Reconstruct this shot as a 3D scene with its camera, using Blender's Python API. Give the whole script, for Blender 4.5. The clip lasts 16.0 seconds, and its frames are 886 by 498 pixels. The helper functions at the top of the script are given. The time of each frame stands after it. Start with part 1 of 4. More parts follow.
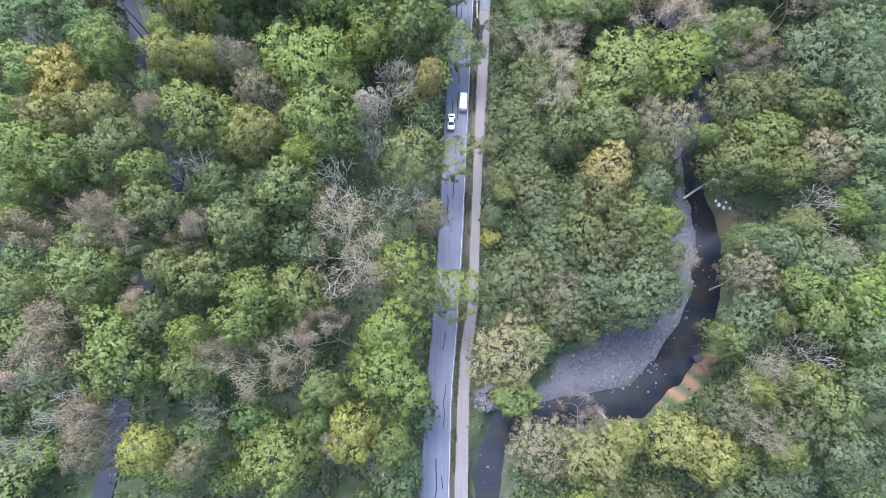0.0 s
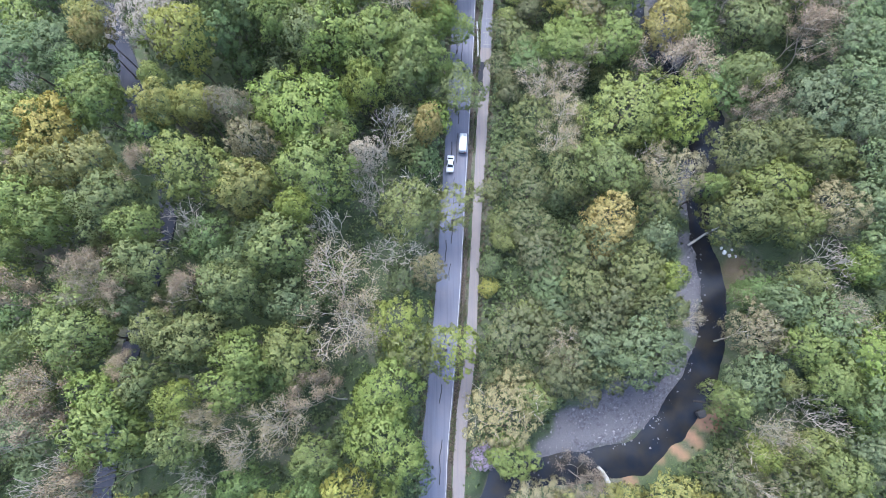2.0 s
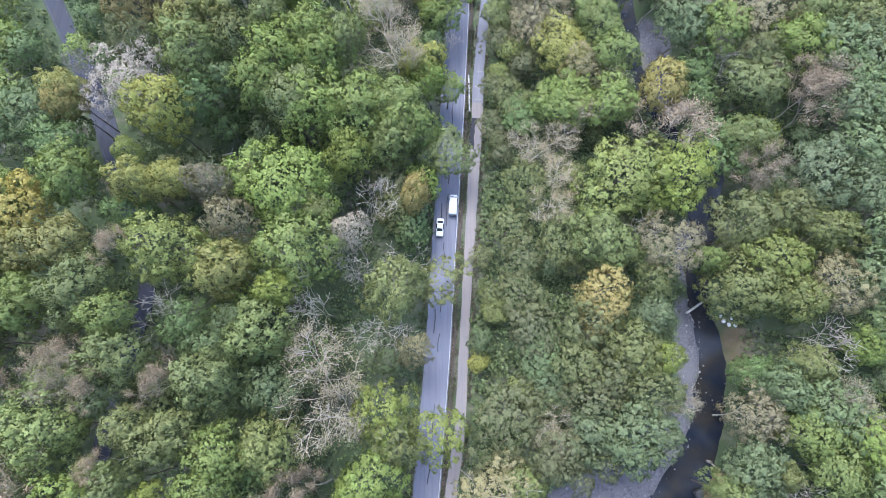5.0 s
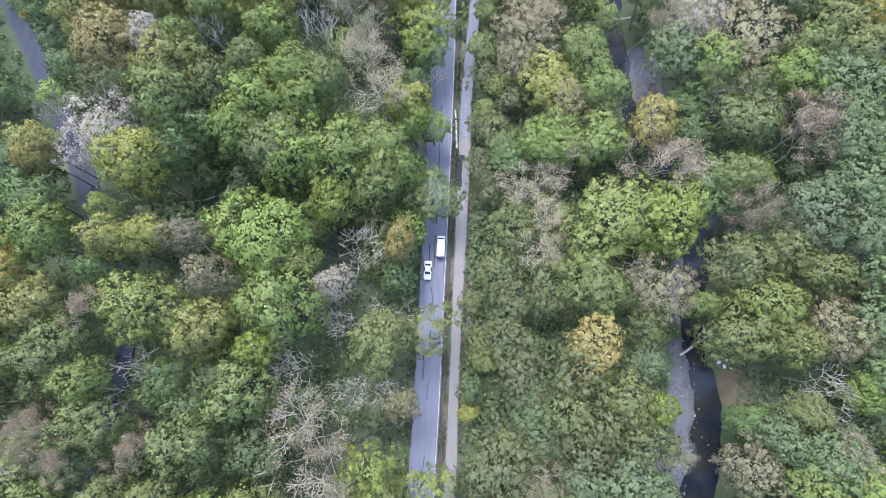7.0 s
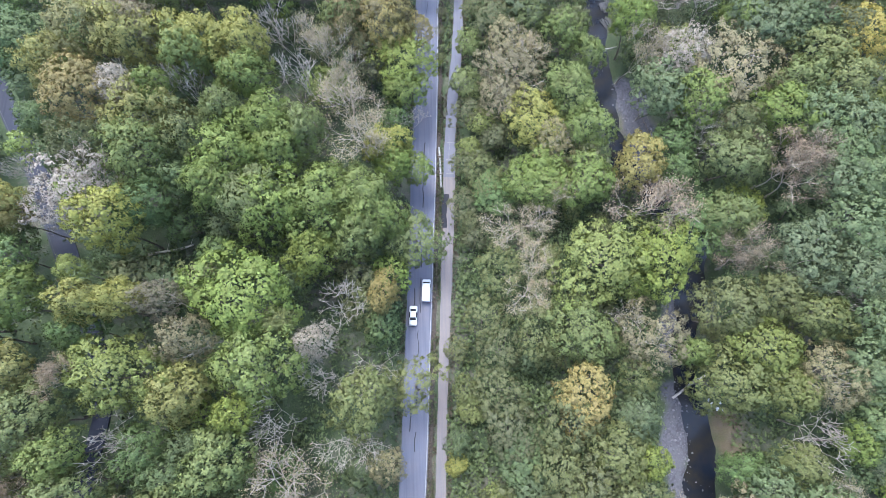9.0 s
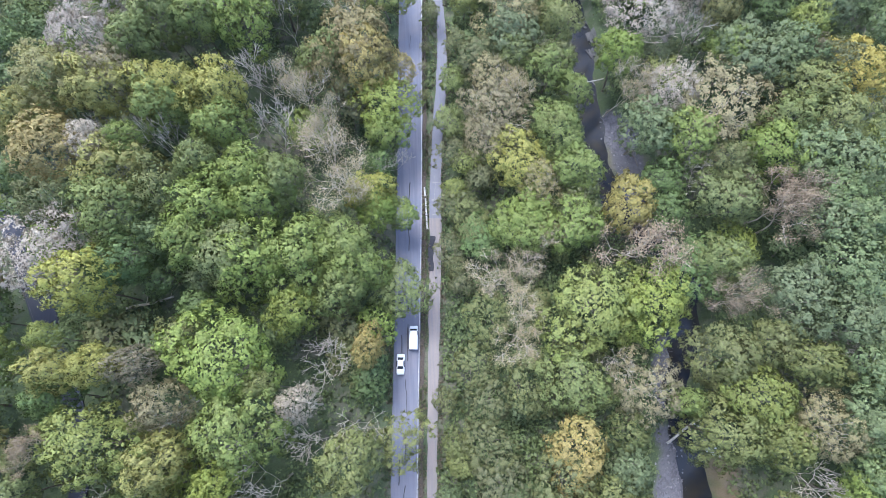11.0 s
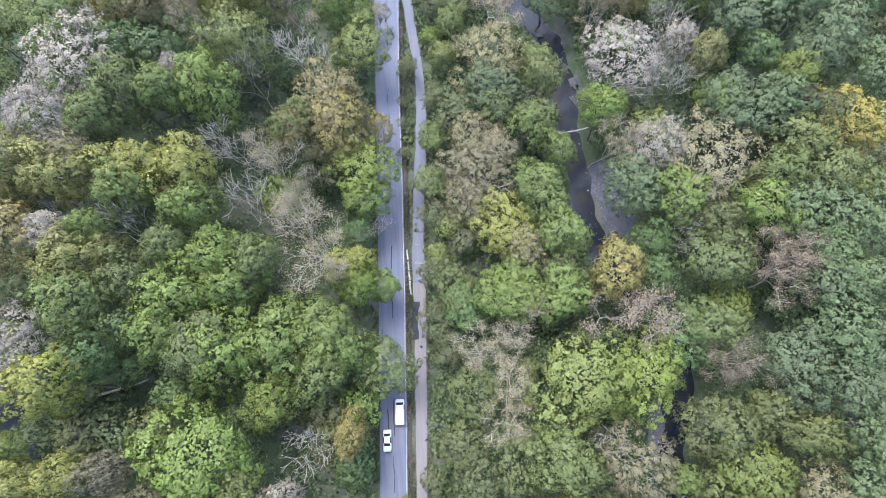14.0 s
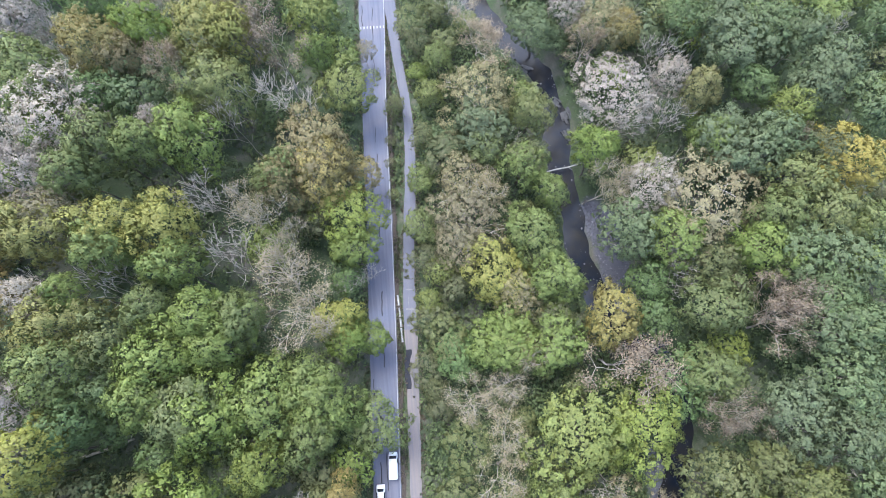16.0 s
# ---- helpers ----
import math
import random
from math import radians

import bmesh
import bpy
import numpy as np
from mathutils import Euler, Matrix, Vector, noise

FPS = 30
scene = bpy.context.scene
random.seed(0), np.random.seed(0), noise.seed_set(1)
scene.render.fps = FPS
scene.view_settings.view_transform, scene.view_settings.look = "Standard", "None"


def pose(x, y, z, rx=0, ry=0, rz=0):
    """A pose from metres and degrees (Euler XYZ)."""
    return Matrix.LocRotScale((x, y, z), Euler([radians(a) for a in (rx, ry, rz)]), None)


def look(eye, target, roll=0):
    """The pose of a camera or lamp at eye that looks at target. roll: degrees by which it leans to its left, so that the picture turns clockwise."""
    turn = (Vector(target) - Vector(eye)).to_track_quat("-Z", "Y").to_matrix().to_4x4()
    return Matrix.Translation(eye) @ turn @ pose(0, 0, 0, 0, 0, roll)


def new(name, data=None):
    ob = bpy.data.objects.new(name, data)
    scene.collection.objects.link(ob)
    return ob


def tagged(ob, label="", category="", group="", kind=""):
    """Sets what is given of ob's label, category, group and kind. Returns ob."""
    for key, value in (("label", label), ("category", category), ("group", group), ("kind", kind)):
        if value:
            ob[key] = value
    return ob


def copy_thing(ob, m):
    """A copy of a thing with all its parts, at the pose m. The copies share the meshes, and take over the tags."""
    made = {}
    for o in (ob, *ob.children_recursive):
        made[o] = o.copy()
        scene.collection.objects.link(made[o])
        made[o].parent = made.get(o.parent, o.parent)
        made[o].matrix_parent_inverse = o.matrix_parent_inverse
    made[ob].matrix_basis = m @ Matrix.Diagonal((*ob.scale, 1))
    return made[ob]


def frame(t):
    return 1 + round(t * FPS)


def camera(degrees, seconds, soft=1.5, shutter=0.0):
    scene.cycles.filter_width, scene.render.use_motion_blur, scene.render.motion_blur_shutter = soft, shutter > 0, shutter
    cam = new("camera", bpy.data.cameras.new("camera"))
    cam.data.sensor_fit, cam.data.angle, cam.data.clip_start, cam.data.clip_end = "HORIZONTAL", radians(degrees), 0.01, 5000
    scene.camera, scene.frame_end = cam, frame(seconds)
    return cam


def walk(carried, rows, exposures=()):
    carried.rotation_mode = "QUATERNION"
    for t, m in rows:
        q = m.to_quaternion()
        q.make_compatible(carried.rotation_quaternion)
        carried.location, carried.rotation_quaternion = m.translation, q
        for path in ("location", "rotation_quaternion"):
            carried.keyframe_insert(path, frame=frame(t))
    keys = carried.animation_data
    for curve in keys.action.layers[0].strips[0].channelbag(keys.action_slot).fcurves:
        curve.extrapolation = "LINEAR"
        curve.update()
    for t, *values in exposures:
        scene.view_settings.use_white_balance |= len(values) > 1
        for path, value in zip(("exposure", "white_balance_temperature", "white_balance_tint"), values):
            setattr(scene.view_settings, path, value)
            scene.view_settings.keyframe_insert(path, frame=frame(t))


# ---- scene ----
cam = camera(81.9, 16.0, soft=0.8)
METRES, EYE, TILT, LEAN, TURN = 90.0, 117.5, -75.0, 0.0, 0.0
ROWS = [
    (0.0, 0.0, 0.0, 0.0, 0.0, 0.0, 0.0),
    (0.5, 0.0022, 0.0084, 0.0321, 0.11, -0.04, -0.21),
    (1.0, 0.0047, 0.0169, 0.063, 0.19, -0.03, -0.33),
    (1.5, 0.0076, 0.0257, 0.0948, 0.22, -0.05, -0.38),
    (2.0, 0.0114, 0.0341, 0.1262, 0.26, -0.08, -0.45),
    (2.5, 0.0153, 0.0422, 0.1575, 0.27, -0.12, -0.5),
    (3.0, 0.0197, 0.0499, 0.1879, 0.35, -0.13, -0.59),
    (3.5, 0.0245, 0.0574, 0.2181, 0.37, -0.16, -0.57),
    (4.0, 0.0298, 0.0651, 0.2476, 0.42, -0.17, -0.58),
    (6.5, 0.0608, 0.1055, 0.3932, 0.27, -0.36, 0.19),
    (7.0, 0.0683, 0.1134, 0.423, 0.21, -0.44, 0.46),
    (7.5, 0.0759, 0.1212, 0.4519, 0.12, -0.48, 0.69),
    (8.0, 0.0836, 0.129, 0.4801, -0.01, -0.48, 1.05),
    (8.5, 0.0918, 0.1374, 0.5099, -0.09, -0.57, 1.37),
    (9.0, 0.1002, 0.1453, 0.5388, -0.17, -0.61, 1.65),
    (11.5, 0.1395, 0.1842, 0.6836, -0.57, -0.84, 3.12),
    (12.0, 0.1466, 0.1919, 0.7125, -0.64, -0.93, 3.4),
    (12.5, 0.1539, 0.2, 0.7411, -0.68, -0.96, 3.63),
    (13.0, 0.1605, 0.2079, 0.7699, -0.79, -1.02, 3.93),
    (13.5, 0.167, 0.2158, 0.7984, -0.91, -1.06, 4.32),
    (14.0, 0.1743, 0.2239, 0.827, -1.02, -1.11, 4.76),
    (14.5, 0.1814, 0.2319, 0.856, -1.13, -1.15, 5.17),
    (15.0, 0.1885, 0.24, 0.8851, -1.21, -1.21, 5.48),
    (15.5, 0.1957, 0.248, 0.9145, -1.28, -1.27, 5.72),
    (16.0, 0.2022, 0.2557, 0.9435, -1.32, -1.32, 5.9),
]
walk(cam, [(t, pose(0, 0, EYE, TILT, LEAN, TURN) @ pose(METRES * x, METRES * y, METRES * z, 90 + pitch, roll, yaw)) for t, x, y, z, yaw, pitch, roll in ROWS], exposures=((0.0, 2.37, 5520, 8), (12.5, 2.35, 5580, 8), (16.0, 2.28, 5620, 8)))

# ---- light ----
SUN_UP, SUN_TURN = 66.0, 335.0
world = bpy.data.worlds.new("sky")
scene.world = world
world.use_nodes = True
wn = world.node_tree
sky = wn.nodes.new("ShaderNodeTexSky")
sky.sky_type, sky.sun_disc = "NISHITA", False
sky.sun_elevation, sky.sun_rotation = radians(SUN_UP), radians(SUN_TURN)
sky.air_density, sky.dust_density, sky.ozone_density = 1.0, 3.0, 1.0
wn.nodes["Background"].inputs["Strength"].default_value = 0.185
wn.links.new(sky.outputs[0], wn.nodes["Background"].inputs["Color"])
sun = new("sun", bpy.data.lights.new("sun", "SUN"))
sun.data.energy, sun.data.angle, sun.data.color = 1.15, radians(24), (1.0, 0.97, 0.92)
su, st = radians(SUN_UP), radians(SUN_TURN)
sun.matrix_world = look((60 * math.sin(st) * math.cos(su), 60 * math.cos(st) * math.cos(su), 60 * math.sin(su)), (0, 0, 0))


# ---- materials ----
class Nodes:
    """Short hand for building a node material."""

    def __init__(self, name, rough=0.8, metal=0.0):
        self.mat = bpy.data.materials.new(name)
        self.mat.use_nodes = True
        self.t = self.mat.node_tree
        self.b = self.t.nodes["Principled BSDF"]
        self.b.inputs["Roughness"].default_value = rough
        self.b.inputs["Metallic"].default_value = metal
        self.b.inputs["Specular IOR Level"].default_value = 0.3

    def n(self, kind, **sets):
        node = self.t.nodes.new(kind)
        for key, value in sets.items():
            node.inputs[key].default_value = value
        return node

    def link(self, a, b):
        self.t.links.new(a, b)

    def coords(self):
        return self.n("ShaderNodeTexCoord").outputs["Object"]

    def place(self):
        return self.n("ShaderNodeNewGeometry").outputs["Position"]

    def noise(self, where, scale, detail=4.0, rough=0.6):
        node = self.n("ShaderNodeTexNoise", Scale=scale, Detail=detail, Roughness=rough)
        self.link(where, node.inputs["Vector"])
        return node.outputs["Fac"]

    def ramp(self, fac, *stops):
        node = self.n("ShaderNodeValToRGB")
        while len(node.color_ramp.elements) < len(stops):
            node.color_ramp.elements.new(0.5)
        for e, (at, c) in zip(node.color_ramp.elements, stops):
            e.position, e.color = at, (*c, 1)
        self.link(fac, node.inputs[0])
        return node.outputs[0]

    def mix(self, fac, a, b, blend="MIX"):
        node = self.n("ShaderNodeMix")
        node.data_type, node.blend_type = "RGBA", blend
        for value, at in ((fac, 0), (a, 6), (b, 7)):
            if isinstance(value, (int, float)):
                node.inputs[at].default_value = value
            elif isinstance(value, tuple):
                node.inputs[at].default_value = (*value, 1)
            else:
                self.link(value, node.inputs[at])
        return node.outputs[2]

    def math(self, op, a, b=0.0, clamp=False):
        node = self.n("ShaderNodeMath")
        node.operation, node.use_clamp = op, clamp
        for value, at in ((a, 0), (b, 1)):
            if isinstance(value, (int, float)):
                node.inputs[at].default_value = value
            else:
                self.link(value, node.inputs[at])
        return node.outputs[0]

    def attribute(self, name):
        node = self.n("ShaderNodeAttribute")
        node.attribute_name = name
        return node.outputs["Fac"]

    def colour(self, c):
        if isinstance(c, tuple):
            self.b.inputs["Base Color"].default_value = (*c, 1)
        else:
            self.link(c, self.b.inputs["Base Color"])
        return self

    def bump(self, fac, strength=0.4, far=0.05):
        node = self.n("ShaderNodeBump", Strength=strength, Distance=far)
        self.link(fac, node.inputs["Height"])
        self.link(node.outputs[0], self.b.inputs["Normal"])
        return self


def leaf_material(name, c, hue=0.007, value=0.24):
    """Leaves that differ from sprig to sprig and from tree to tree."""
    m = Nodes(name, rough=0.65)
    sprig = m.n("ShaderNodeNewGeometry").outputs["Random Per Island"]
    whole = m.n("ShaderNodeObjectInfo").outputs["Random"]
    patch = m.noise(m.coords(), 0.8, 4.0, 0.7)
    hsv = m.n("ShaderNodeHueSaturation", Color=(*c, 1))
    m.link(m.math("ADD", m.math("MULTIPLY", m.math("ADD", whole, m.attribute("tuft")), 2 * hue), 0.5 - 2.6 * hue), hsv.inputs["Hue"])
    v = m.math("ADD", m.math("MULTIPLY", sprig, 2 * value), 1 - value)
    v = m.math("MULTIPLY", v, m.math("ADD", m.math("MULTIPLY", patch, 0.3), 0.85))
    v = m.math("MULTIPLY", v, m.math("ADD", m.math("MULTIPLY", m.attribute("tuft"), 0.24), 0.88))
    v = m.math("MULTIPLY", v, m.math("ADD", m.math("MULTIPLY", whole, 0.3), 0.87))
    m.link(v, hsv.inputs["Value"])
    sat = m.math("ADD", m.math("MULTIPLY", whole, 0.2), 0.92)
    m.link(sat, hsv.inputs["Saturation"])
    m.colour(hsv.outputs[0])
    through_leaf = m.n("ShaderNodeBsdfTranslucent")
    m.link(hsv.outputs[0], through_leaf.inputs["Color"])
    both = m.n("ShaderNodeMixShader", Fac=0.34)
    m.link(m.b.outputs[0], both.inputs[1])
    m.link(through_leaf.outputs[0], both.inputs[2])
    m.link(both.outputs[0], m.t.nodes["Material Output"].inputs["Surface"])
    return m.mat


def bark_material(name, c):
    m = Nodes(name, rough=0.9)
    f = m.noise(m.coords(), 1.6, 5.0)
    dark = tuple(0.55 * v for v in c)
    m.colour(m.ramp(f, (0.3, dark), (0.7, c)))
    return m.bump(m.noise(m.coords(), 9.0), 0.5, 0.03).mat


def road_material(name, base, warm, worn):
    m = Nodes(name, rough=0.85)
    p = m.place()
    large = m.noise(p, 0.12, 4.0)
    stretch = m.n("ShaderNodeMapping", Scale=(1.4, 0.05, 1.0))
    m.link(p, stretch.inputs["Vector"])
    lane = m.noise(stretch.outputs[0], 1.0, 3.0)
    grain = m.noise(p, 9.0, 4.0)
    c = m.mix(m.ramp(large, (0.35, (0, 0, 0)), (0.65, (1, 1, 1))), base, warm)
    c = m.mix(m.ramp(lane, (0.45, (0, 0, 0)), (0.7, (0.8, 0.8, 0.8))), c, worn)
    c = m.mix(0.25, c, m.ramp(grain, (0.3, (0.05, 0.05, 0.05)), (0.7, (0.4, 0.4, 0.4))), "OVERLAY")
    return m.colour(c).bump(grain, 0.3, 0.01).mat


def ground_material():
    m = Nodes("forest floor", rough=0.95)
    p = m.place()
    big, mid, fine = m.noise(p, 0.06, 4.0), m.noise(p, 0.5, 5.0), m.noise(p, 5.0, 6.0)
    litter = m.ramp(fine, (0.3, (0.042, 0.040, 0.030)), (0.55, (0.080, 0.073, 0.055)), (0.75, (0.120, 0.108, 0.082)))
    grass = m.ramp(fine, (0.3, (0.018, 0.026, 0.012)), (0.55, (0.038, 0.052, 0.022)), (0.75, (0.064, 0.082, 0.036)))
    green = m.math("ADD", m.math("MULTIPLY", big, 0.7), m.math("MULTIPLY", mid, 0.5))
    c = m.mix(m.ramp(green, (0.47, (0, 0, 0)), (0.62, (1, 1, 1))), litter, grass)
    stones = m.n("ShaderNodeTexVoronoi", Scale=2.6)
    m.link(p, stones.inputs["Vector"])
    pebble = m.mix(0.55, m.ramp(fine, (0.3, (0.036, 0.035, 0.041)), (0.7, (0.082, 0.079, 0.090))), m.mix(1.0, m.ramp(stones.outputs["Color"], (0.2, (0.3, 0.3, 0.3)), (0.8, (1, 1, 1))), (0.082, 0.079, 0.090), "MULTIPLY"))
    sand = m.ramp(fine, (0.3, (0.050, 0.048, 0.054)), (0.7, (0.078, 0.075, 0.082)))
    pebble = m.mix(m.ramp(m.noise(p, 0.22, 3.0), (0.5, (0, 0, 0)), (0.6, (1, 1, 1))), pebble, sand)
    c = m.mix(m.attribute("gravel"), c, pebble)
    clay = m.ramp(mid, (0.3, (0.125, 0.076, 0.050)), (0.7, (0.19, 0.112, 0.070)))
    c = m.mix(m.attribute("clay"), c, clay)
    return m.colour(c).bump(fine, 0.6, 0.12).mat


def water_material():
    m = Nodes("creek water", rough=0.16)
    p = m.place()
    m.colour(m.ramp(m.noise(p, 0.25, 3.0), (0.35, (0.005, 0.007, 0.012)), (0.7, (0.015, 0.013, 0.010))))
    m.b.inputs["IOR"].default_value = 1.33
    m.b.inputs["Specular IOR Level"].default_value = 0.5
    return m.bump(m.noise(p, 2.2, 4.0), 0.12, 0.05).mat


def plain(name, c, rough=0.6, metal=0.0, vary=0.25, scale=3.0):
    m = Nodes(name, rough, metal)
    f = m.noise(m.coords(), scale, 5.0)
    m.colour(m.ramp(f, (0.3, tuple(v * (1 - vary) for v in c)), (0.7, c)))
    return m.bump(f, 0.15, 0.02).mat


def stone_material(name, c):
    m = Nodes(name, 0.85)
    r = m.n("ShaderNodeNewGeometry").outputs["Random Per Island"]
    f = m.noise(m.place(), 4.0, 5.0)
    a = m.ramp(r, (0.0, tuple(0.45 * v for v in c)), (0.6, c), (1.0, tuple(min(0.6, 1.9 * v) for v in c)))
    return m.colour(m.mix(0.5, a, m.ramp(f, (0.3, tuple(0.5 * v for v in c)), (0.7, c)))).bump(f, 0.4, 0.03).mat


LEAF = {
    "G": leaf_material("mid green leaves", (0.122, 0.147, 0.042)),
    "D": leaf_material("deep green leaves", (0.084, 0.112, 0.042)),
    "L": leaf_material("lime leaves", (0.140, 0.156, 0.044)),
    "Y": leaf_material("yellow green leaves", (0.180, 0.174, 0.054)),
    "Q": leaf_material("golden leaves", (0.222, 0.185, 0.058)),
    "H": leaf_material("dull olive leaves", (0.108, 0.118, 0.036)),
    "O": leaf_material("olive leaves", (0.097, 0.103, 0.041)),
    "E": leaf_material("thin lime leaves", (0.128, 0.140, 0.038)),
    "F": leaf_material("grey green leaves", (0.098, 0.120, 0.052)),
    "C": leaf_material("cream buds", (0.168, 0.146, 0.076)),
    "W": leaf_material("pale blossom", (0.250, 0.215, 0.165), value=0.25),
    "P": leaf_material("rosy tan buds", (0.215, 0.168, 0.108)),
    "T": leaf_material("tan buds", (0.270, 0.230, 0.130)),
    "A": leaf_material("amber leaves", (0.172, 0.146, 0.055)),
    "V": leaf_material("lilac blossom", (0.25, 0.20, 0.26)),
}
BARK = bark_material("brown bark", (0.13, 0.105, 0.085))
PALE_BARK = bark_material("pale grey bark", (0.36, 0.315, 0.255))
UNDER = leaf_material("shrub leaves", (0.078, 0.098, 0.038), value=0.25)
DRY = leaf_material("dry grass", (0.105, 0.088, 0.058), value=0.4)
GROUND = ground_material()
WATER = water_material()
ASPHALT = road_material("worn asphalt", (0.092, 0.098, 0.130), (0.120, 0.114, 0.132), (0.075, 0.077, 0.10))
PATHWAY = road_material("old path asphalt", (0.135, 0.118, 0.113), (0.155, 0.13, 0.122), (0.105, 0.10, 0.108))
NEWER = road_material("newer path asphalt", (0.098, 0.098, 0.120), (0.120, 0.114, 0.128), (0.082, 0.084, 0.105))
PATCH = plain("fresh asphalt", (0.018, 0.018, 0.023), 0.9, scale=1.5)
SEAL = plain("crack sealer", (0.014, 0.014, 0.018), 0.7)
PAINT = plain("white road paint", (0.30, 0.295, 0.29), 0.7, vary=0.45, scale=1.2)
SEAM = plain("cement seam", (0.17, 0.163, 0.163), 0.9, vary=0.5, scale=2.0)
CONCRETE = plain("pale concrete", (0.30, 0.295, 0.29), 0.8, vary=0.6, scale=1.5)
DITCH = plain("ditch leaf litter", (0.055, 0.043, 0.034), 0.95, vary=0.6, scale=2.5)
LOGWOOD = plain("bleached log", (0.30, 0.28, 0.255), 0.85, vary=0.4)
STONES = stone_material("river stones", (0.11, 0.105, 0.11))
LEDGE = plain("ledge rock", (0.062, 0.060, 0.060), 0.85, vary=0.5, scale=1.0)
LANE_LINE = plain("faded line paint", (0.08, 0.08, 0.085), 0.8, vary=0.7, scale=0.8)
# The lane's asphalt is coloured darker and bluer to stand in for tree shade.
SHADED_LANE_ASPHALT = road_material("tree-shaded lane asphalt", (0.020, 0.023, 0.036), (0.030, 0.030, 0.040), (0.014, 0.016, 0.026))
WHITE_CAR = plain("white car paint", (0.52, 0.52, 0.52), 0.3, vary=0.04)
GLASS = plain("dark car glass", (0.02, 0.022, 0.026), 0.08)
RUBBER = plain("tyre rubber", (0.02, 0.02, 0.02), 0.9)
STEEL = plain("wheel steel", (0.45, 0.45, 0.46), 0.35, 0.9)
RED_LAMP = plain("red lamp", (0.35, 0.02, 0.02), 0.3)
CLEAR_LAMP = plain("clear lamp", (0.75, 0.76, 0.75), 0.15)


# ---- mesh helpers ----
def mesh_of(name, verts, faces, material, smooth=False, tuft=None, lie=None):
    """A mesh; tuft gives leaf corners the number of their tuft, lie the way that the tuft's surface faces."""
    me = bpy.data.meshes.new(name)
    me.from_pydata(np.asarray(verts, float).tolist(), [], [list(map(int, f)) for f in faces])
    me.materials.append(material)
    if smooth or lie is not None:
        me.polygons.foreach_set("use_smooth", [True] * len(me.polygons))
    me.update()
    if tuft is not None:
        me.attributes.new("tuft", "FLOAT", "POINT").data.foreach_set("value", np.asarray(tuft, np.float32))
    if lie is not None:
        me.normals_split_custom_set_from_vertices(np.asarray(lie, float).tolist())
    return me


def part(name, me, parent=None, label=""):
    ob = new(name, me)
    ob.parent = parent
    return tagged(ob, label=label) if label else ob


def bm_mesh(name, bm, material, smooth=False):
    me = bpy.data.meshes.new(name)
    bm.to_mesh(me)
    bm.free()
    me.materials.append(material)
    if smooth:
        me.polygons.foreach_set("use_smooth", [True] * len(me.polygons))
    return me


def smooth_step(a, b, v):
    u = np.clip((v - a) / (b - a), 0, 1)
    return u * u * (3 - 2 * u)


def line_distance(px, py, line):
    """The distance of points from a polyline whose rows are x, y, half width; less that half width."""
    best = np.full(np.shape(px), 1e9)
    for (x0, y0, w0), (x1, y1, w1) in zip(line, line[1:]):
        dx, dy = x1 - x0, y1 - y0
        s = np.clip(((px - x0) * dx + (py - y0) * dy) / (dx * dx + dy * dy), 0, 1)
        best = np.minimum(best, np.hypot(px - x0 - s * dx, py - y0 - s * dy) - (w0 + s * (w1 - w0)))
    return best


def wander(x, y, scale, seed=0.0):
    """Smooth bumps between about -1 and 1."""
    a = np.sin(x / scale + 1.7 * np.sin(y / scale * 0.83 + seed) + seed)
    b = np.sin(y / scale * 1.13 + 1.3 * np.sin(x / scale * 0.71 + 2.1 * seed) + 0.6)
    return 0.5 * (a + b)


# ---- plan: creek, bars, road, path ----
CREEK = [
    (6, -400, 3), (8, -60, 2.5), (9.5, -23, 2.5), (10.7, -14, 2.7), (13.5, -8.5, 2.9), (22, -6.5, 2.7), (32, -5.5, 3), (43, -3.5, 3.3), (52, 3.5, 3.5),
    (58.7, 12, 3.6), (62.9, 21, 3.2), (65, 31, 2.9), (65.2, 40, 2.4), (63.6, 47.5, 2.3), (63.8, 55, 2.0), (66.5, 63, 3), (68.5, 73, 4),
    (70.5, 80, 3), (69, 86, 2.2), (62.5, 91, 2), (56, 100, 2.3), (55, 107, 2.3), (53, 117, 2.6),
]
CREEK += [(53.2, 124, 2.7), (52, 133, 3), (52.5, 141, 3.4), (53.6, 150, 2.8), (52, 160, 2.6), (48.2, 167.6, 3), (44, 173, 3), (38, 182, 3), (30, 200, 3), (25, 240, 3), (10, 600, 3)]
BARS = [
    (24, -2, 3.2), (30, 2, 5.5), (37, 4.5, 6.0), (44, 8.5, 6.5), (50, 13.5, 5.5), (54.5, 18.5, 4.5), (59.5, 27, 3.8), (59.5, 35, 4.0), (60, 40, 3.4), (60.5, 46, 2.6),
    (61.5, 55, 3.2), (62.5, 61, 3.2), (63, 66, 2.6), (60, 119, 4.4), (61, 112, 4.4), (61, 105, 4.4), (63, 99, 4.0), (58, 124, 3.2), (67.5, 90, 2.8), 
]
CLAY = [(70.5, 39, 2.9, 0.35), (71, 34, 2.4, 0.35), (63.4, 9.0, 1.8, 0.85), (61.8, 5.9, 2.3, 1.0), (59.0, 3.6, 2.0, 1.0), (56.0, 1.0, 1.6, 0.95), (52.6, -1.4, 1.5, 0.9), (48.8, -3.6, 1.4, 0.85), (45.0, -6.0, 1.3, 0.8), (41.2, -7.8, 1.3, 0.7)]
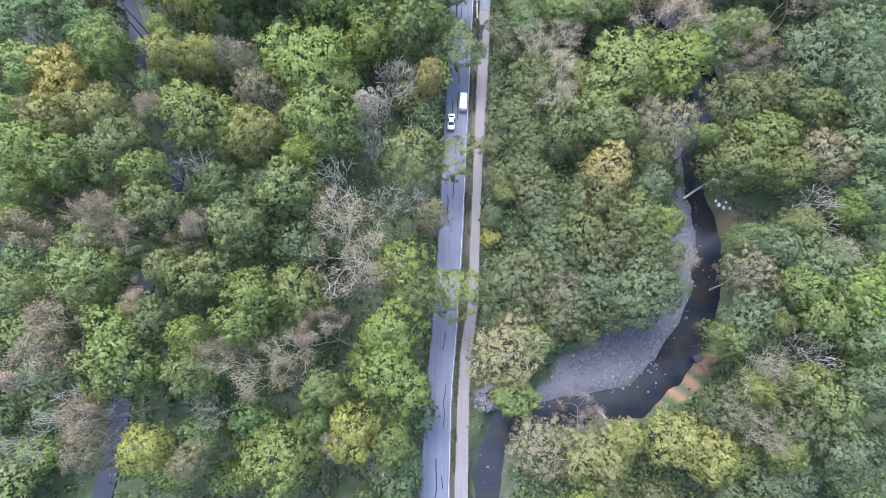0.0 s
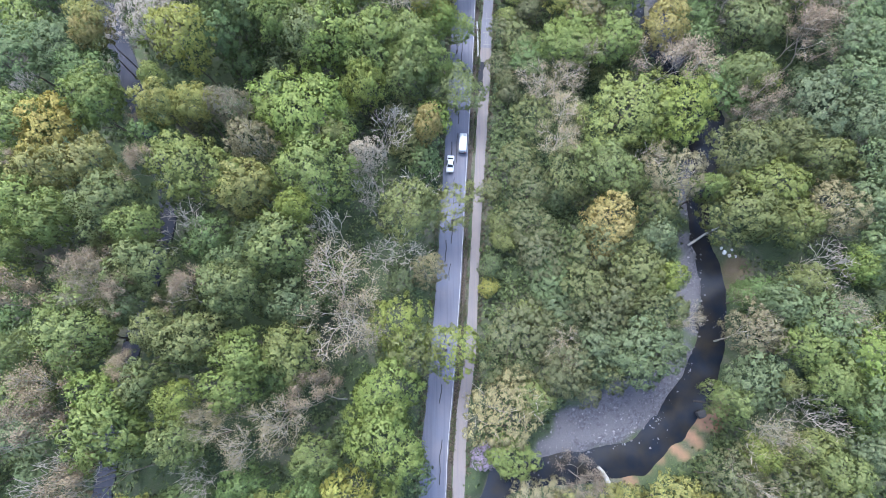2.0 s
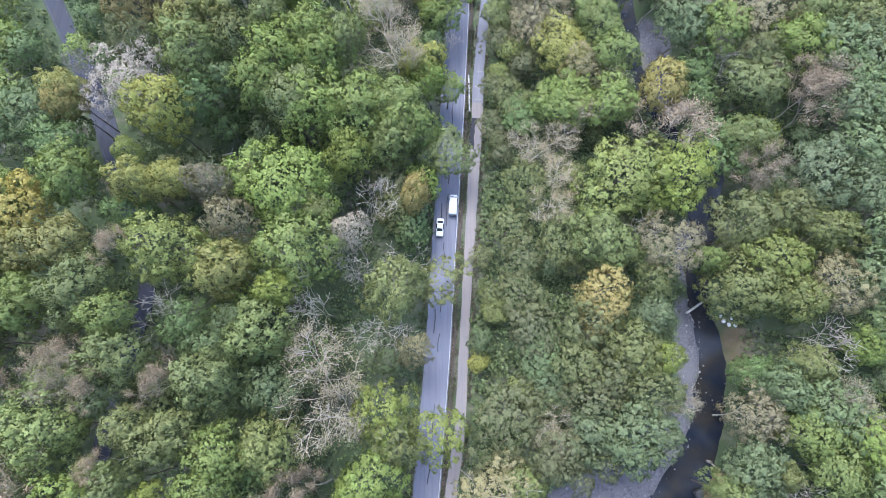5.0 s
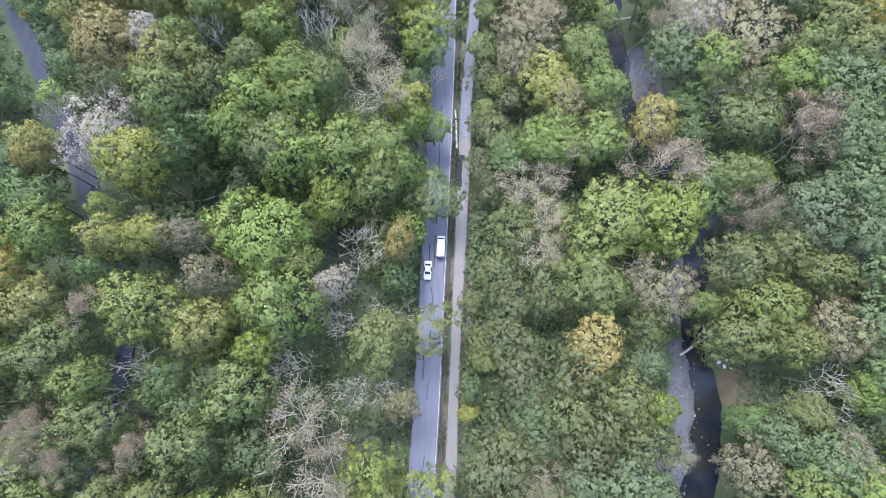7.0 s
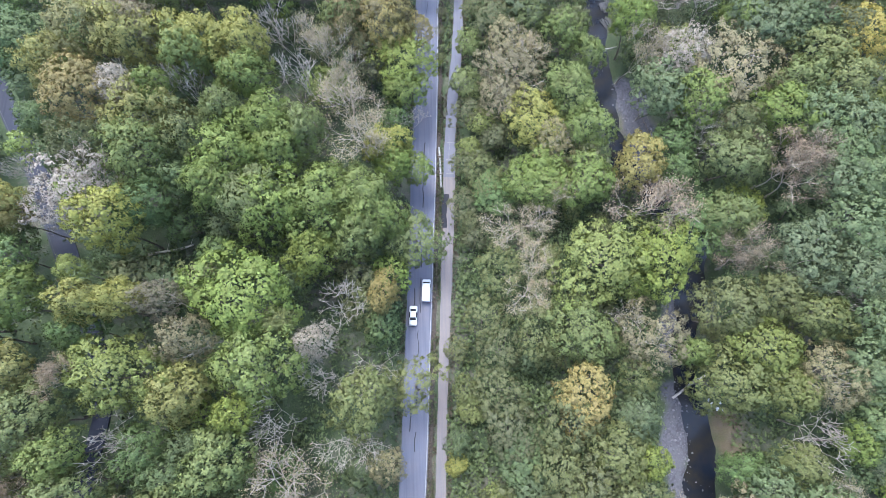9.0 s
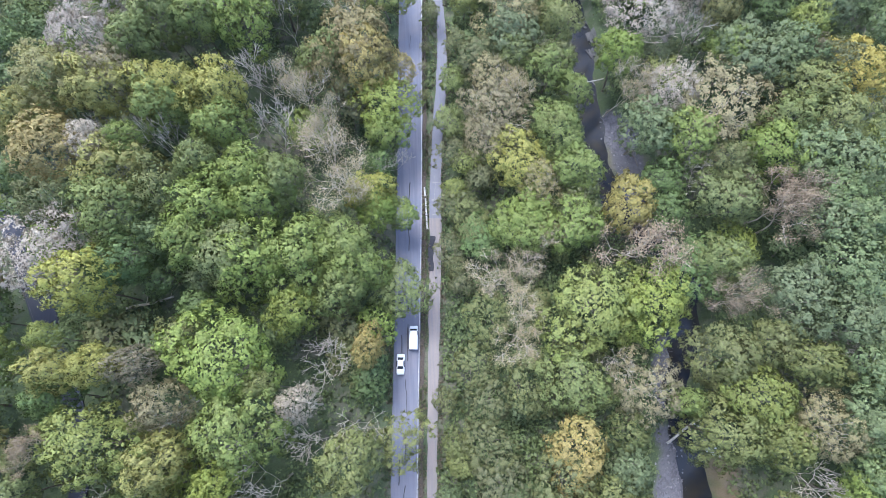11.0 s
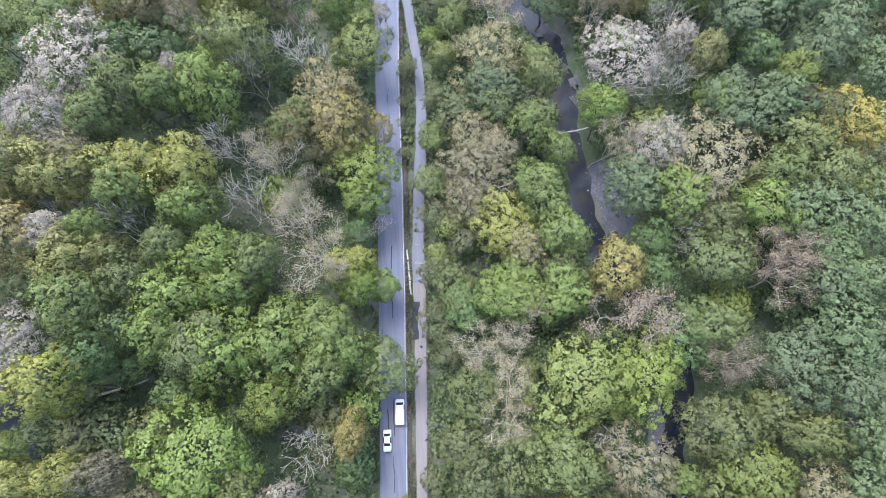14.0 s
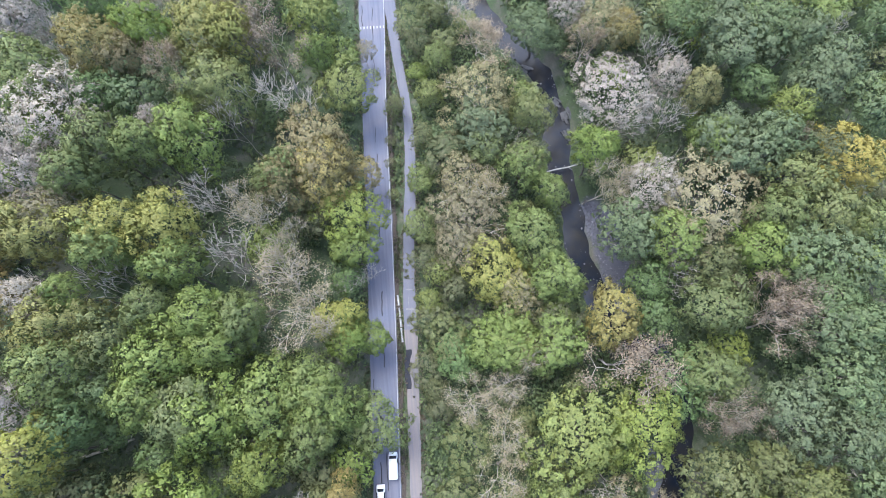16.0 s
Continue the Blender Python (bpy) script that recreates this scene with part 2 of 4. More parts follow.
ROAD = [
    (1.0, -700, 3.2), (-2.2, -60, 3.15), (-1.6, -22.7, 3.0), (-0.9, -2, 2.9), (0.2, 10.3, 2.9), (1.8, 33, 2.9), (2.5, 46, 2.9), (3.1, 59.7, 2.95),
    (3.8, 71, 2.95), (4.4, 84.4, 3.0), (4.9, 94, 3.1), (5.5, 108, 3.1), (6.2, 123.5, 3.1), (6.9, 145.6, 3.1), (7.8, 166, 3.2), (8.6, 183, 3.5), (10.2, 215, 3.4), (30, 800, 3.4),
]
PATH = [
    (6.5, -700, 1.4), (3.0, -60, 1.4), (3.8, -22.7, 1.4), (4.5, -2, 1.3), (5.2, 7.8, 1.25), (6.8, 16.8, 1.2), (7.5, 30.2, 1.1), (8.2, 44.5, 1.05), (9.1, 59.7, 1.15),
    (9.7, 68, 1.25), (10.2, 78, 1.35), (11.1, 90, 1.3), (11.6, 102.8, 1.5), (12.0, 109.5, 1.3), (13.2, 123, 1.35), (14.1, 130, 1.4), (14.8, 137.5, 1.35),
    (15.3, 145, 1.25), (15.5, 152.8, 1.1), (14.9, 161, 1.15), (14.1, 169.3, 1.2), (13.7, 177.7, 1.35), (13.6, 185, 1.5), (14.5, 215, 1.5), (36, 800, 1.5),
]
LANE = [(-95, -300, 2.3), (-71, -60, 2.3), (-67, -13, 2.3), (-66.5, 15, 2.3), (-62.5, 48, 2.3), (-66.5, 62, 2.3), (-71.0, 72, 2.4), (-75.5, 82, 2.6), (-79.8, 91, 2.6), (-86.3, 103.5, 2.5), (-94.4, 117, 2.2), (-120, 160, 2.2), (-300, 460, 2.2)]


def land_height(x, y):
    z = 7.5 * smooth_step(-15, -75, x) + 5.0 * smooth_step(80, 135, x)
    z = z + 0.35 * wander(x, y, 9.0) * smooth_step(2, 9, np.minimum(line_distance(x, y, ROAD), line_distance(x, y, PATH)))
    near_path = smooth_step(-3.0, 4.0, x) * smooth_step(24, 12, x)
    z = z - 0.7 * smooth_step(16, 34, x) * smooth_step(95, 75, x)
    lane = line_distance(x, y, LANE)
    z = np.where(lane < 4, z - 0.35 * wander(x, y, 9.0) * smooth_step(4, 1, lane), z)
    gap = np.minimum(line_distance(x, y, ROAD), line_distance(x, y, PATH))
    return z - 0.45 * near_path * smooth_step(0.25, 0.9, gap) * smooth_step(3.0, 1.6, gap)


def bar_distance(x, y):
    pile = np.zeros(np.shape(x))
    for bx, by, br in BARS:
        pile = pile + np.exp(-(np.hypot(x - bx, y - by) - br) / 1.3)
    return -1.3 * np.log(pile + 1e-9) + 0.6 * wander(x, y, 2.2, 2.0) + 0.8


def creek_distances(x, y):
    water = line_distance(x, y, CREEK) + 0.55 * wander(x, y, 2.7, 1.0) + 0.3 * wander(x, y, 1.1, 6.0)
    return water, np.minimum(water, bar_distance(x, y))


def ground_height(x, y):
    x, y = np.asarray(x, float), np.asarray(y, float)
    water, channel = creek_distances(x, y)
    bed = -4.1 + (1.3 + 0.12 * wander(x, y, 1.9, 3.0)) * smooth_step(-1.4, 1.3, water)
    return bed + (land_height(x, y) - bed) * smooth_step(0.0, 3.4, channel)


# ---- setting ----
def build_ground():
    def axis(lo, hi, fine, coarse_lo, coarse_hi, coarse):
        a = np.arange(lo, hi, fine)
        return np.concatenate([[-3000, -1200, -500, -260], np.arange(coarse_lo, lo, coarse), a, np.arange(hi, coarse_hi + 1, coarse), [260, 500, 1200, 3000]])

    xs = axis(-14, 92, 0.8, -150, 172, 4.0)
    ys = axis(-44, 206, 1.0, -80, 236, 6.0)
    gx, gy = np.meshgrid(xs, ys)
    z = ground_height(gx, gy)
    nx, ny = len(xs), len(ys)
    i = np.arange(nx * ny).reshape(ny, nx)
    faces = np.stack([i[:-1, :-1], i[:-1, 1:], i[1:, 1:], i[1:, :-1]], -1).reshape(-1, 4)
    me = mesh_of("ground", np.stack([gx, gy, z], -1).reshape(-1, 3), faces, GROUND, True)
    water, channel = creek_distances(gx, gy)
    bars_only = np.minimum(bar_distance(gx, gy), water + 1.1)
    clay = np.zeros(gx.shape)
    for cx, cy, cr, strength in CLAY:
        clay = np.maximum(clay, strength * smooth_step(cr + 0.8, cr - 0.8, np.hypot(gx - cx, gy - cy) + 0.9 * wander(gx, gy, 1.1, 5.0)))
    for name, values in (("gravel", smooth_step(1.0, -0.1, bars_only)), ("clay", clay)):
        me.attributes.new(name, "FLOAT", "POINT").data.foreach_set("value", values.ravel().astype(np.float32))
    tagged(new("ground", me), "forest floor of leaf litter, grass and gravel bars", "ground", kind="structure")
    s = mesh_of("water", [(-30, -420, -3.25), (110, -420, -3.25), (110, 620, -3.25), (-30, 620, -3.25)], [(0, 1, 2, 3)], WATER)
    tagged(new("water", s), "dark shallow creek water winding between gravel bars", "creek", kind="structure")


def spread(line, step=2.0, y0=-70.0, y1=230.0):
    """Points along a polyline at even steps, with their half width and the way across."""
    pts = [p for p in line]
    out = []
    for (xa, ya, wa), (xb, yb, wb) in zip(pts, pts[1:]):
        n = max(1, int(math.hypot(xb - xa, yb - ya) / step)) if ya > y0 - 400 and yb < y1 + 400 and abs(yb - ya) < 130 else 1
        out += [(xa + (xb - xa) * k / n, ya + (yb - ya) * k / n, wa + (wb - wa) * k / n) for k in range(n)]
    out.append(pts[-1])
    a = np.array(out)
    for _ in range(3):
        a[1:-1] = 0.25 * a[:-2] + 0.5 * a[1:-1] + 0.25 * a[2:]
    way = np.gradient(a[:, :2], axis=0)
    way /= np.linalg.norm(way, axis=1)[:, None]
    return a, np.stack([way[:, 1], -way[:, 0]], -1)


def ribbon(name, line, material, left, right, lift, thick=0.0, wobble=0.0, y0=None, y1=None, step=2.0):
    """A strip along a line, from left to right of it, in shares of its half width or, as (share, metres), beyond it."""
    a, across = spread(line, step)
    if y0 is not None:
        keep = (a[:, 1] >= y0) & (a[:, 1] <= y1)
        a, across = a[keep], across[keep]
    rim = []
    for share, metres in (left, right):
        off = share * a[:, 2] + metres
        off = off + wobble * (wander(a[:, 1], a[:, 0], 1.3, share) + 0.6 * wander(a[:, 1], a[:, 0], 0.6, 4 + share))
        rim.append(a[:, :2] + across * off[:, None])
    z = land_height(a[:, 0], a[:, 1])[:, None] + lift
    n = len(a)
    verts = np.concatenate([np.hstack([rim[0], z]), np.hstack([rim[1], z])])
    faces = [(k, n + k, n + k + 1, k + 1) for k in range(n - 1)]
    if thick:
        low = verts - np.array([0, 0, thick])
        faces += [(k + 1, k + 1 + 2 * n, k + 2 * n, k) for k in range(n - 1)] + [(n + k, 3 * n + k, 3 * n + k + 1, n + k + 1) for k in range(n - 1)]
        verts = np.concatenate([verts, low])
    return mesh_of(name, verts, faces, material)


def build_road():
    road = tagged(new("road", ribbon("road", ROAD, ASPHALT, (-1, 0), (1, 0), 0.10, 0.5, 0.08)), "worn grey asphalt road with sealed cracks and a white edge line", "road", kind="structure")
    part("edge_line", ribbon("edge_line", ROAD, PAINT, (1, -0.30), (1, -0.18), 0.106, y0=-60, y1=230), road, "white painted edge line")
    rng = np.random.default_rng(4)
    for share, chance in ((0.02, 0.7), (-0.42, 0.14), (0.45, 0.16), (-0.75, 0.12)):
        y = -45.0
        while y < 205:
            length = rng.uniform(3, 11)
            if rng.random() < chance:
                w = rng.uniform(0.05, 0.13)
                me = ribbon("crack", ROAD, SEAL, (share, -w), (share, w), 0.107, wobble=0.16, y0=y, y1=y + length, step=0.8)
                if len(me.polygons):
                    part("sealed_crack", me, road)
            y += length + rng.uniform(0.5, 4)
    path = tagged(new("footpath", ribbon("footpath", PATH, PATHWAY, (-1, 0), (1, 0), 0.07, 0.45, 0.10)), "grey-brown paved trail beside the road", "path", kind="structure")
    patch = ribbon("asphalt_patch", PATH, PATCH, (-1, -0.35), (-1, 0.95), 0.105, 0.06, 0.34, 85.4, 94.6, 0.5)
    part("newer_surface", ribbon("newer_surface", PATH, NEWER, (-1, 0.02), (1, -0.02), 0.0745, wobble=0.10, y0=97.0, y1=220), path, "bluish-grey newer asphalt")
    part("asphalt_patch", patch, path, "fresh black asphalt patch")
    for share, y0, y1 in ((-0.1, 99.0, 109.5), (0.25, 98.5, 104.0)):
        part("patch_seam", ribbon("patch_seam", PATH, SEAM, (share, -0.045), (share, 0.045), 0.076, wobble=0.16, y0=y0, y1=y1, step=0.5), path, "pale cement seam")
    for y in (99.2, 103.0, 107.6):
        part("patch_seam", ribbon("patch_seam", PATH, SEAM, (-0.6, 0), (0.75, 0), 0.077, y0=y, y1=y + 0.45, step=0.2), path, "pale cement seam")
    ditch = ribbon("ditch", ROAD, DITCH, (1, 0.02), (1, 0.95), 0.03, 0.2, 0.15)
    tagged(new("ditch", ditch), "dark leaf-filled ditch beside the road", "ditch", kind="structure")
    # The side road's surface carries the trees' shade in its base colour.
    lane = tagged(new("road_upper", ribbon("lane", LANE, SHADED_LANE_ASPHALT, (-1, 0), (1, 0), 0.12, 0.5, 0.05)), "asphalt side road in the woods, tree shade painted into its colour", "road", kind="structure")
    part("edge_line", ribbon("lane_line", LANE, LANE_LINE, (-1, 0.3), (-1, 0.4), 0.126, y0=-60, y1=200), lane, "pale edge line")


build_ground()
build_road()


# ---- trees ----
RNG = np.random.default_rng(11)


def unit(v):
    return v / np.linalg.norm(v, axis=-1, keepdims=True)


def sprigs(at, facing, size, rng, jitter=0.55):
    """Small three-cornered leaf clumps at points, turned roughly the way that they face."""
    n = len(at)
    up = unit(facing + jitter * rng.normal(size=(n, 3)))
    side = unit(np.cross(up, rng.normal(size=(n, 3))))
    other = np.cross(up, side)
    a = (size * rng.uniform(0.75, 1.35, n))[:, None]
    b = (size * rng.uniform(0.6, 1.05, n))[:, None]
    lop = rng.uniform(-0.5, 0.5, n)[:, None]
    verts = np.stack([at + side * a, at - 0.55 * side * a + other * b, at - (0.55 + 0.3 * lop) * side * a - other * b], 1).reshape(-1, 3)
    return verts, np.arange(3 * n).reshape(n, 3)


def lobes_on(rng, count, axes, centre, low=-0.3, reach=0.72):
    """Directions spread over an uneven crown, and the lobe centres on it."""
    k = np.arange(count) + 0.5
    z = 1 - (1 - low) * k / count
    turn = k * 2.39996 + rng.uniform(0, 6.28)
    d = unit(np.stack([np.sqrt(1 - z * z) * np.cos(turn), np.sqrt(1 - z * z) * np.sin(turn), z], -1) + 0.16 * rng.normal(size=(count, 3)))
    swell = 1 + 0.24 * np.sin(2 * turn + rng.uniform(0, 6)) * (1 - np.abs(z)) + 0.2 * np.clip(rng.normal(size=count), -1.5, 1.3)
    return d, centre + d * axes * (reach * swell)[:, None]


def tubes(segments, sides=3):
    """Tapered tubes for rows of two points and two radii."""
    seg = np.asarray(segments, float)
    p, q, r0, r1 = seg[:, :3], seg[:, 3:6], seg[:, 6], seg[:, 7]
    way = unit(q - p + 1e-9)
    side = unit(np.cross(way, np.where(np.abs(way[:, 2:]) < 0.9, (0, 0, 1.0), (1.0, 0, 0))))
    other = np.cross(way, side)
    verts, n = [], len(seg)
    for end, r in ((p, r0), (q, r1)):
        for k in range(sides):
            t = 2 * math.pi * k / sides
            verts.append(end + (side * math.cos(t) + other * math.sin(t)) * r[:, None])
    verts = np.stack(verts, 1).reshape(-1, 3)
    base = np.arange(n)[:, None] * 2 * sides
    faces = np.concatenate([base + np.array([k, (k + 1) % sides, sides + (k + 1) % sides, sides + k]) for k in range(sides)])
    return verts, faces


def limbs(rng, height, spread_r, depth=4, fork=3, first=0.34, lean=0.62, thick=0.24, extra=0.35):
    """A trunk and its forking limbs: rows for tubes(), and the tips."""
    rows, tips = [], []

    def grow(p, way, length, r, level):
        bends = 3 if level < 2 else 2
        for b in range(bends):
            way_b = unit(way + 0.16 * rng.normal(size=3) + np.array([0, 0, 0.05]))
            q = p + way_b * length / bends
            r1 = r * (0.86 if bends == 3 else 0.78)
            rows.append((*p, *q, r, r1))
            p, r, way = q, r1, way_b
            if level >= depth:
                tips.append(p)
        if level >= depth:
            return
        n = fork + (1 if level == 0 else 0) + int(rng.random() < extra)
        phase = rng.uniform(0, 6.28)
        for k in range(n):
            t = phase + 6.283 * k / n + rng.normal() * 0.35
            flat = np.array([math.cos(t), math.sin(t), 0])
            tilt = lean * (1.0 if level else 1.05) * rng.uniform(0.6, 1.3)
            grow(p, unit(way * (1 - 0.35 * tilt) + flat * tilt + np.array([0, 0, 0.16])), length * rng.uniform(0.6, 0.88), r * rng.uniform(0.5, 0.68), level + 1)

    grow(np.zeros(3), np.array([0, 0, 1.0]), height * first, thick, 0)
    seg, tip = np.array(rows), np.array(tips)
    wide = np.percentile(np.hypot(tip[:, 0], tip[:, 1]), 74)
    tall = tip[:, 2].max()
    scale = np.array([spread_r / wide, spread_r / wide, height / tall])
    seg[:, :3] *= scale
    seg[:, 3:6] *= scale
    return seg, tip * scale


REF_R, REF_H = 6.0, 20.0


def leafy(rng, leaves=4300, boughs=20, leaf=0.225, low=-0.4, tall=6.0, inner=1300, bump=(0.3, 0.78), keep=1.0, rad=(1.5, 2.4)):
    """A crown of rounded boughs, each covered with leafy tufts, round a looser inner mass."""
    axes, centre = np.array([REF_R, REF_R, tall]), np.array([0, 0, REF_H - tall - 0.4])
    d, c = lobes_on(rng, boughs, axes, centre, low, 0.68)
    r = rng.uniform(*rad, boughs)
    mids, outs, sizes, shades = [], [], [], []
    for k in range(boughs):
        m = int(30 * (r[k] / 2.4) ** 2)
        i = np.arange(m) + 0.5
        z = 1 - 2 * i / m
        turn = i * 2.39996 + rng.uniform(0, 6.28)
        u = unit(np.stack([np.sqrt(1 - z * z) * np.cos(turn), np.sqrt(1 - z * z) * np.sin(turn), z], -1) + 0.22 * rng.normal(size=(m, 3)))
        mid = c[k] + u * r[k] * rng.uniform(0.8, 1.14, (m, 1)) * np.array([1.08, 1.08, 0.9])
        buried = np.min(np.linalg.norm(mid[:, None] - np.delete(c, k, 0)[None], axis=-1) / np.delete(r, k)[None], axis=1) < 0.86
        good = ~buried & ((u @ d[k] > -0.25) | (u[:, 2] > 0.4)) & (u[:, 2] > -0.6) & (rng.random(m) < keep)
        mids.append(mid[good])
        outs.append(u[good])
        sizes.append(rng.uniform(*bump, good.sum()))
        shades.append(np.clip(0.5 + rng.uniform(-0.22, 0.22) + rng.uniform(-0.3, 0.3, good.sum()), 0, 1))
    mid, out, size, shade = (np.concatenate(v) for v in (mids, outs, sizes, shades))
    n = np.maximum(3, (leaves * size ** 2 / np.sum(size ** 2)).astype(int))
    mid, out, size, tuft = (np.repeat(v, n, 0) for v in (mid, out, size, shade))
    v = unit(rng.normal(size=mid.shape) + 1.15 * out + np.array([0, 0, 0.35]))
    stray = np.where(rng.random(len(mid)) < 0.16, rng.uniform(1.1, 1.9, len(mid)), rng.uniform(0.65, 1.12, len(mid)))
    at = mid + v * (size * stray)[:, None] * np.array([1.1, 1.1, 0.85])
    verts, faces = sprigs(at, unit(v + 0.4 * out), leaf, rng, 0.38)
    lie = unit(0.6 * v + 0.4 * out + 0.75 * unit((at - centre) / axes) + np.array([0, 0, 0.15]) + 0.26 * rng.normal(size=at.shape))
    k = rng.integers(0, boughs, inner)
    v = unit(rng.normal(size=(inner, 3)) + 1.1 * d[k] + np.array([0, 0, 0.5]))
    deep = c[k] + v * (r[k] * rng.uniform(0.8, 1.0, inner))[:, None] * np.array([1.08, 1.08, 0.9])
    core = rng.random(inner) < 0.3
    w = unit(rng.normal(size=(inner, 3)) + np.array([0, 0, 0.6]))
    deep = np.where(core[:, None], centre + w * axes * rng.uniform(0.6, 0.76, (inner, 1)), deep)
    v = np.where(core[:, None], w, v)
    more, quads = sprigs(deep, v, 1.4 * leaf, rng, 0.4)
    faces = np.concatenate([faces, quads + len(verts)])
    verts = np.concatenate([verts, more])
    lie = np.concatenate([lie, unit(v + 0.7 * unit((deep - centre) / axes))])
    tuft = np.concatenate([tuft, rng.uniform(0.25, 0.6, inner)])
    return verts, faces, np.repeat(lie, 3, 0), np.repeat(tuft, 3)


def budding(rng, tips, leaf, per, puff):
    """Open clumps of buds or blossom about the twigs' tips."""
    pick = tips[rng.random(len(tips)) < per[0]]
    n = per[1]
    off = rng.normal(size=(len(pick) * n, 3))
    verts, faces = sprigs(np.repeat(pick, n, 0) + off * puff, unit(rng.normal(size=off.shape) + np.array([0, 0, 1.2])), leaf, rng, 0.7)
    lie = unit(off + np.array([0, 0, 1.3]))
    return verts, faces, np.repeat(lie, 3, 0), np.repeat(np.repeat(rng.uniform(0, 1, len(pick)), n), 3)


def limb_tree(rng):
    seg, _ = limbs(rng, REF_H * 0.8, REF_R * 0.6, depth=2, fork=2)
    return tubes(seg, 4)


KINDS = {}
STEM = {m: mesh_of("trunk", *tubes([(0, 0, -0.02, 0, 0, 0.06, 0.36, 0.26), (0, 0, 0.06, 0, 0, 1.0, 0.26, 0.2)], 7), m, True) for m in (BARK, PALE_BARK)}
SPEC = {
    "G": ("broadleaf_tree", "mid-green broadleaf tree in full spring leaf", "leafy"),
    "D": ("broadleaf_tree", "deep green broadleaf tree shaded by taller neighbours", "leafy"),
    "L": ("broadleaf_tree", "bright lime-green broadleaf tree with fresh leaves", "leafy"),
    "Y": ("broadleaf_tree", "yellow-green broadleaf tree with a domed lumpy crown", "leafy"),
    "H": ("broadleaf_tree", "dull olive-green broadleaf tree beside the creek", "leafy"),
    "Q": ("broadleaf_tree", "golden-olive broadleaf tree with a rounded crown", "leafy"),
    "A": ("broadleaf_tree", "amber-leaved tree with a dense rounded crown", "leafy"),
    "O": ("young_tree", "olive-green young tree with thin feathery leaves", "open"),
    "E": ("young_tree", "lime-green young tree with thin feathery leaves", "open"),
    "F": ("willow_tree", "pale grey-green tree with wispy layered foliage", "open"),
    "C": ("budding_tree", "cream-coloured tree with buds over pale branches", "pale"),
    "T": ("budding_tree", "tan tree with sparse buds on bare branches", "sparse"),
    "P": ("budding_tree", "rosy-brown tree with opening buds and bare twigs", "bud"),
    "W": ("blossoming_tree", "tree covered in pale pinkish-white blossom", "pale"),
    "V": ("blossoming_tree", "small tree covered in lilac blossom", "pale"),
    "B": ("bare_tree", "leafless tree with pale grey branching twigs", "bare"),
}


LARGE = dict(leaf=0.175, leaves=6500, inner=1700, bump=(0.28, 0.72))


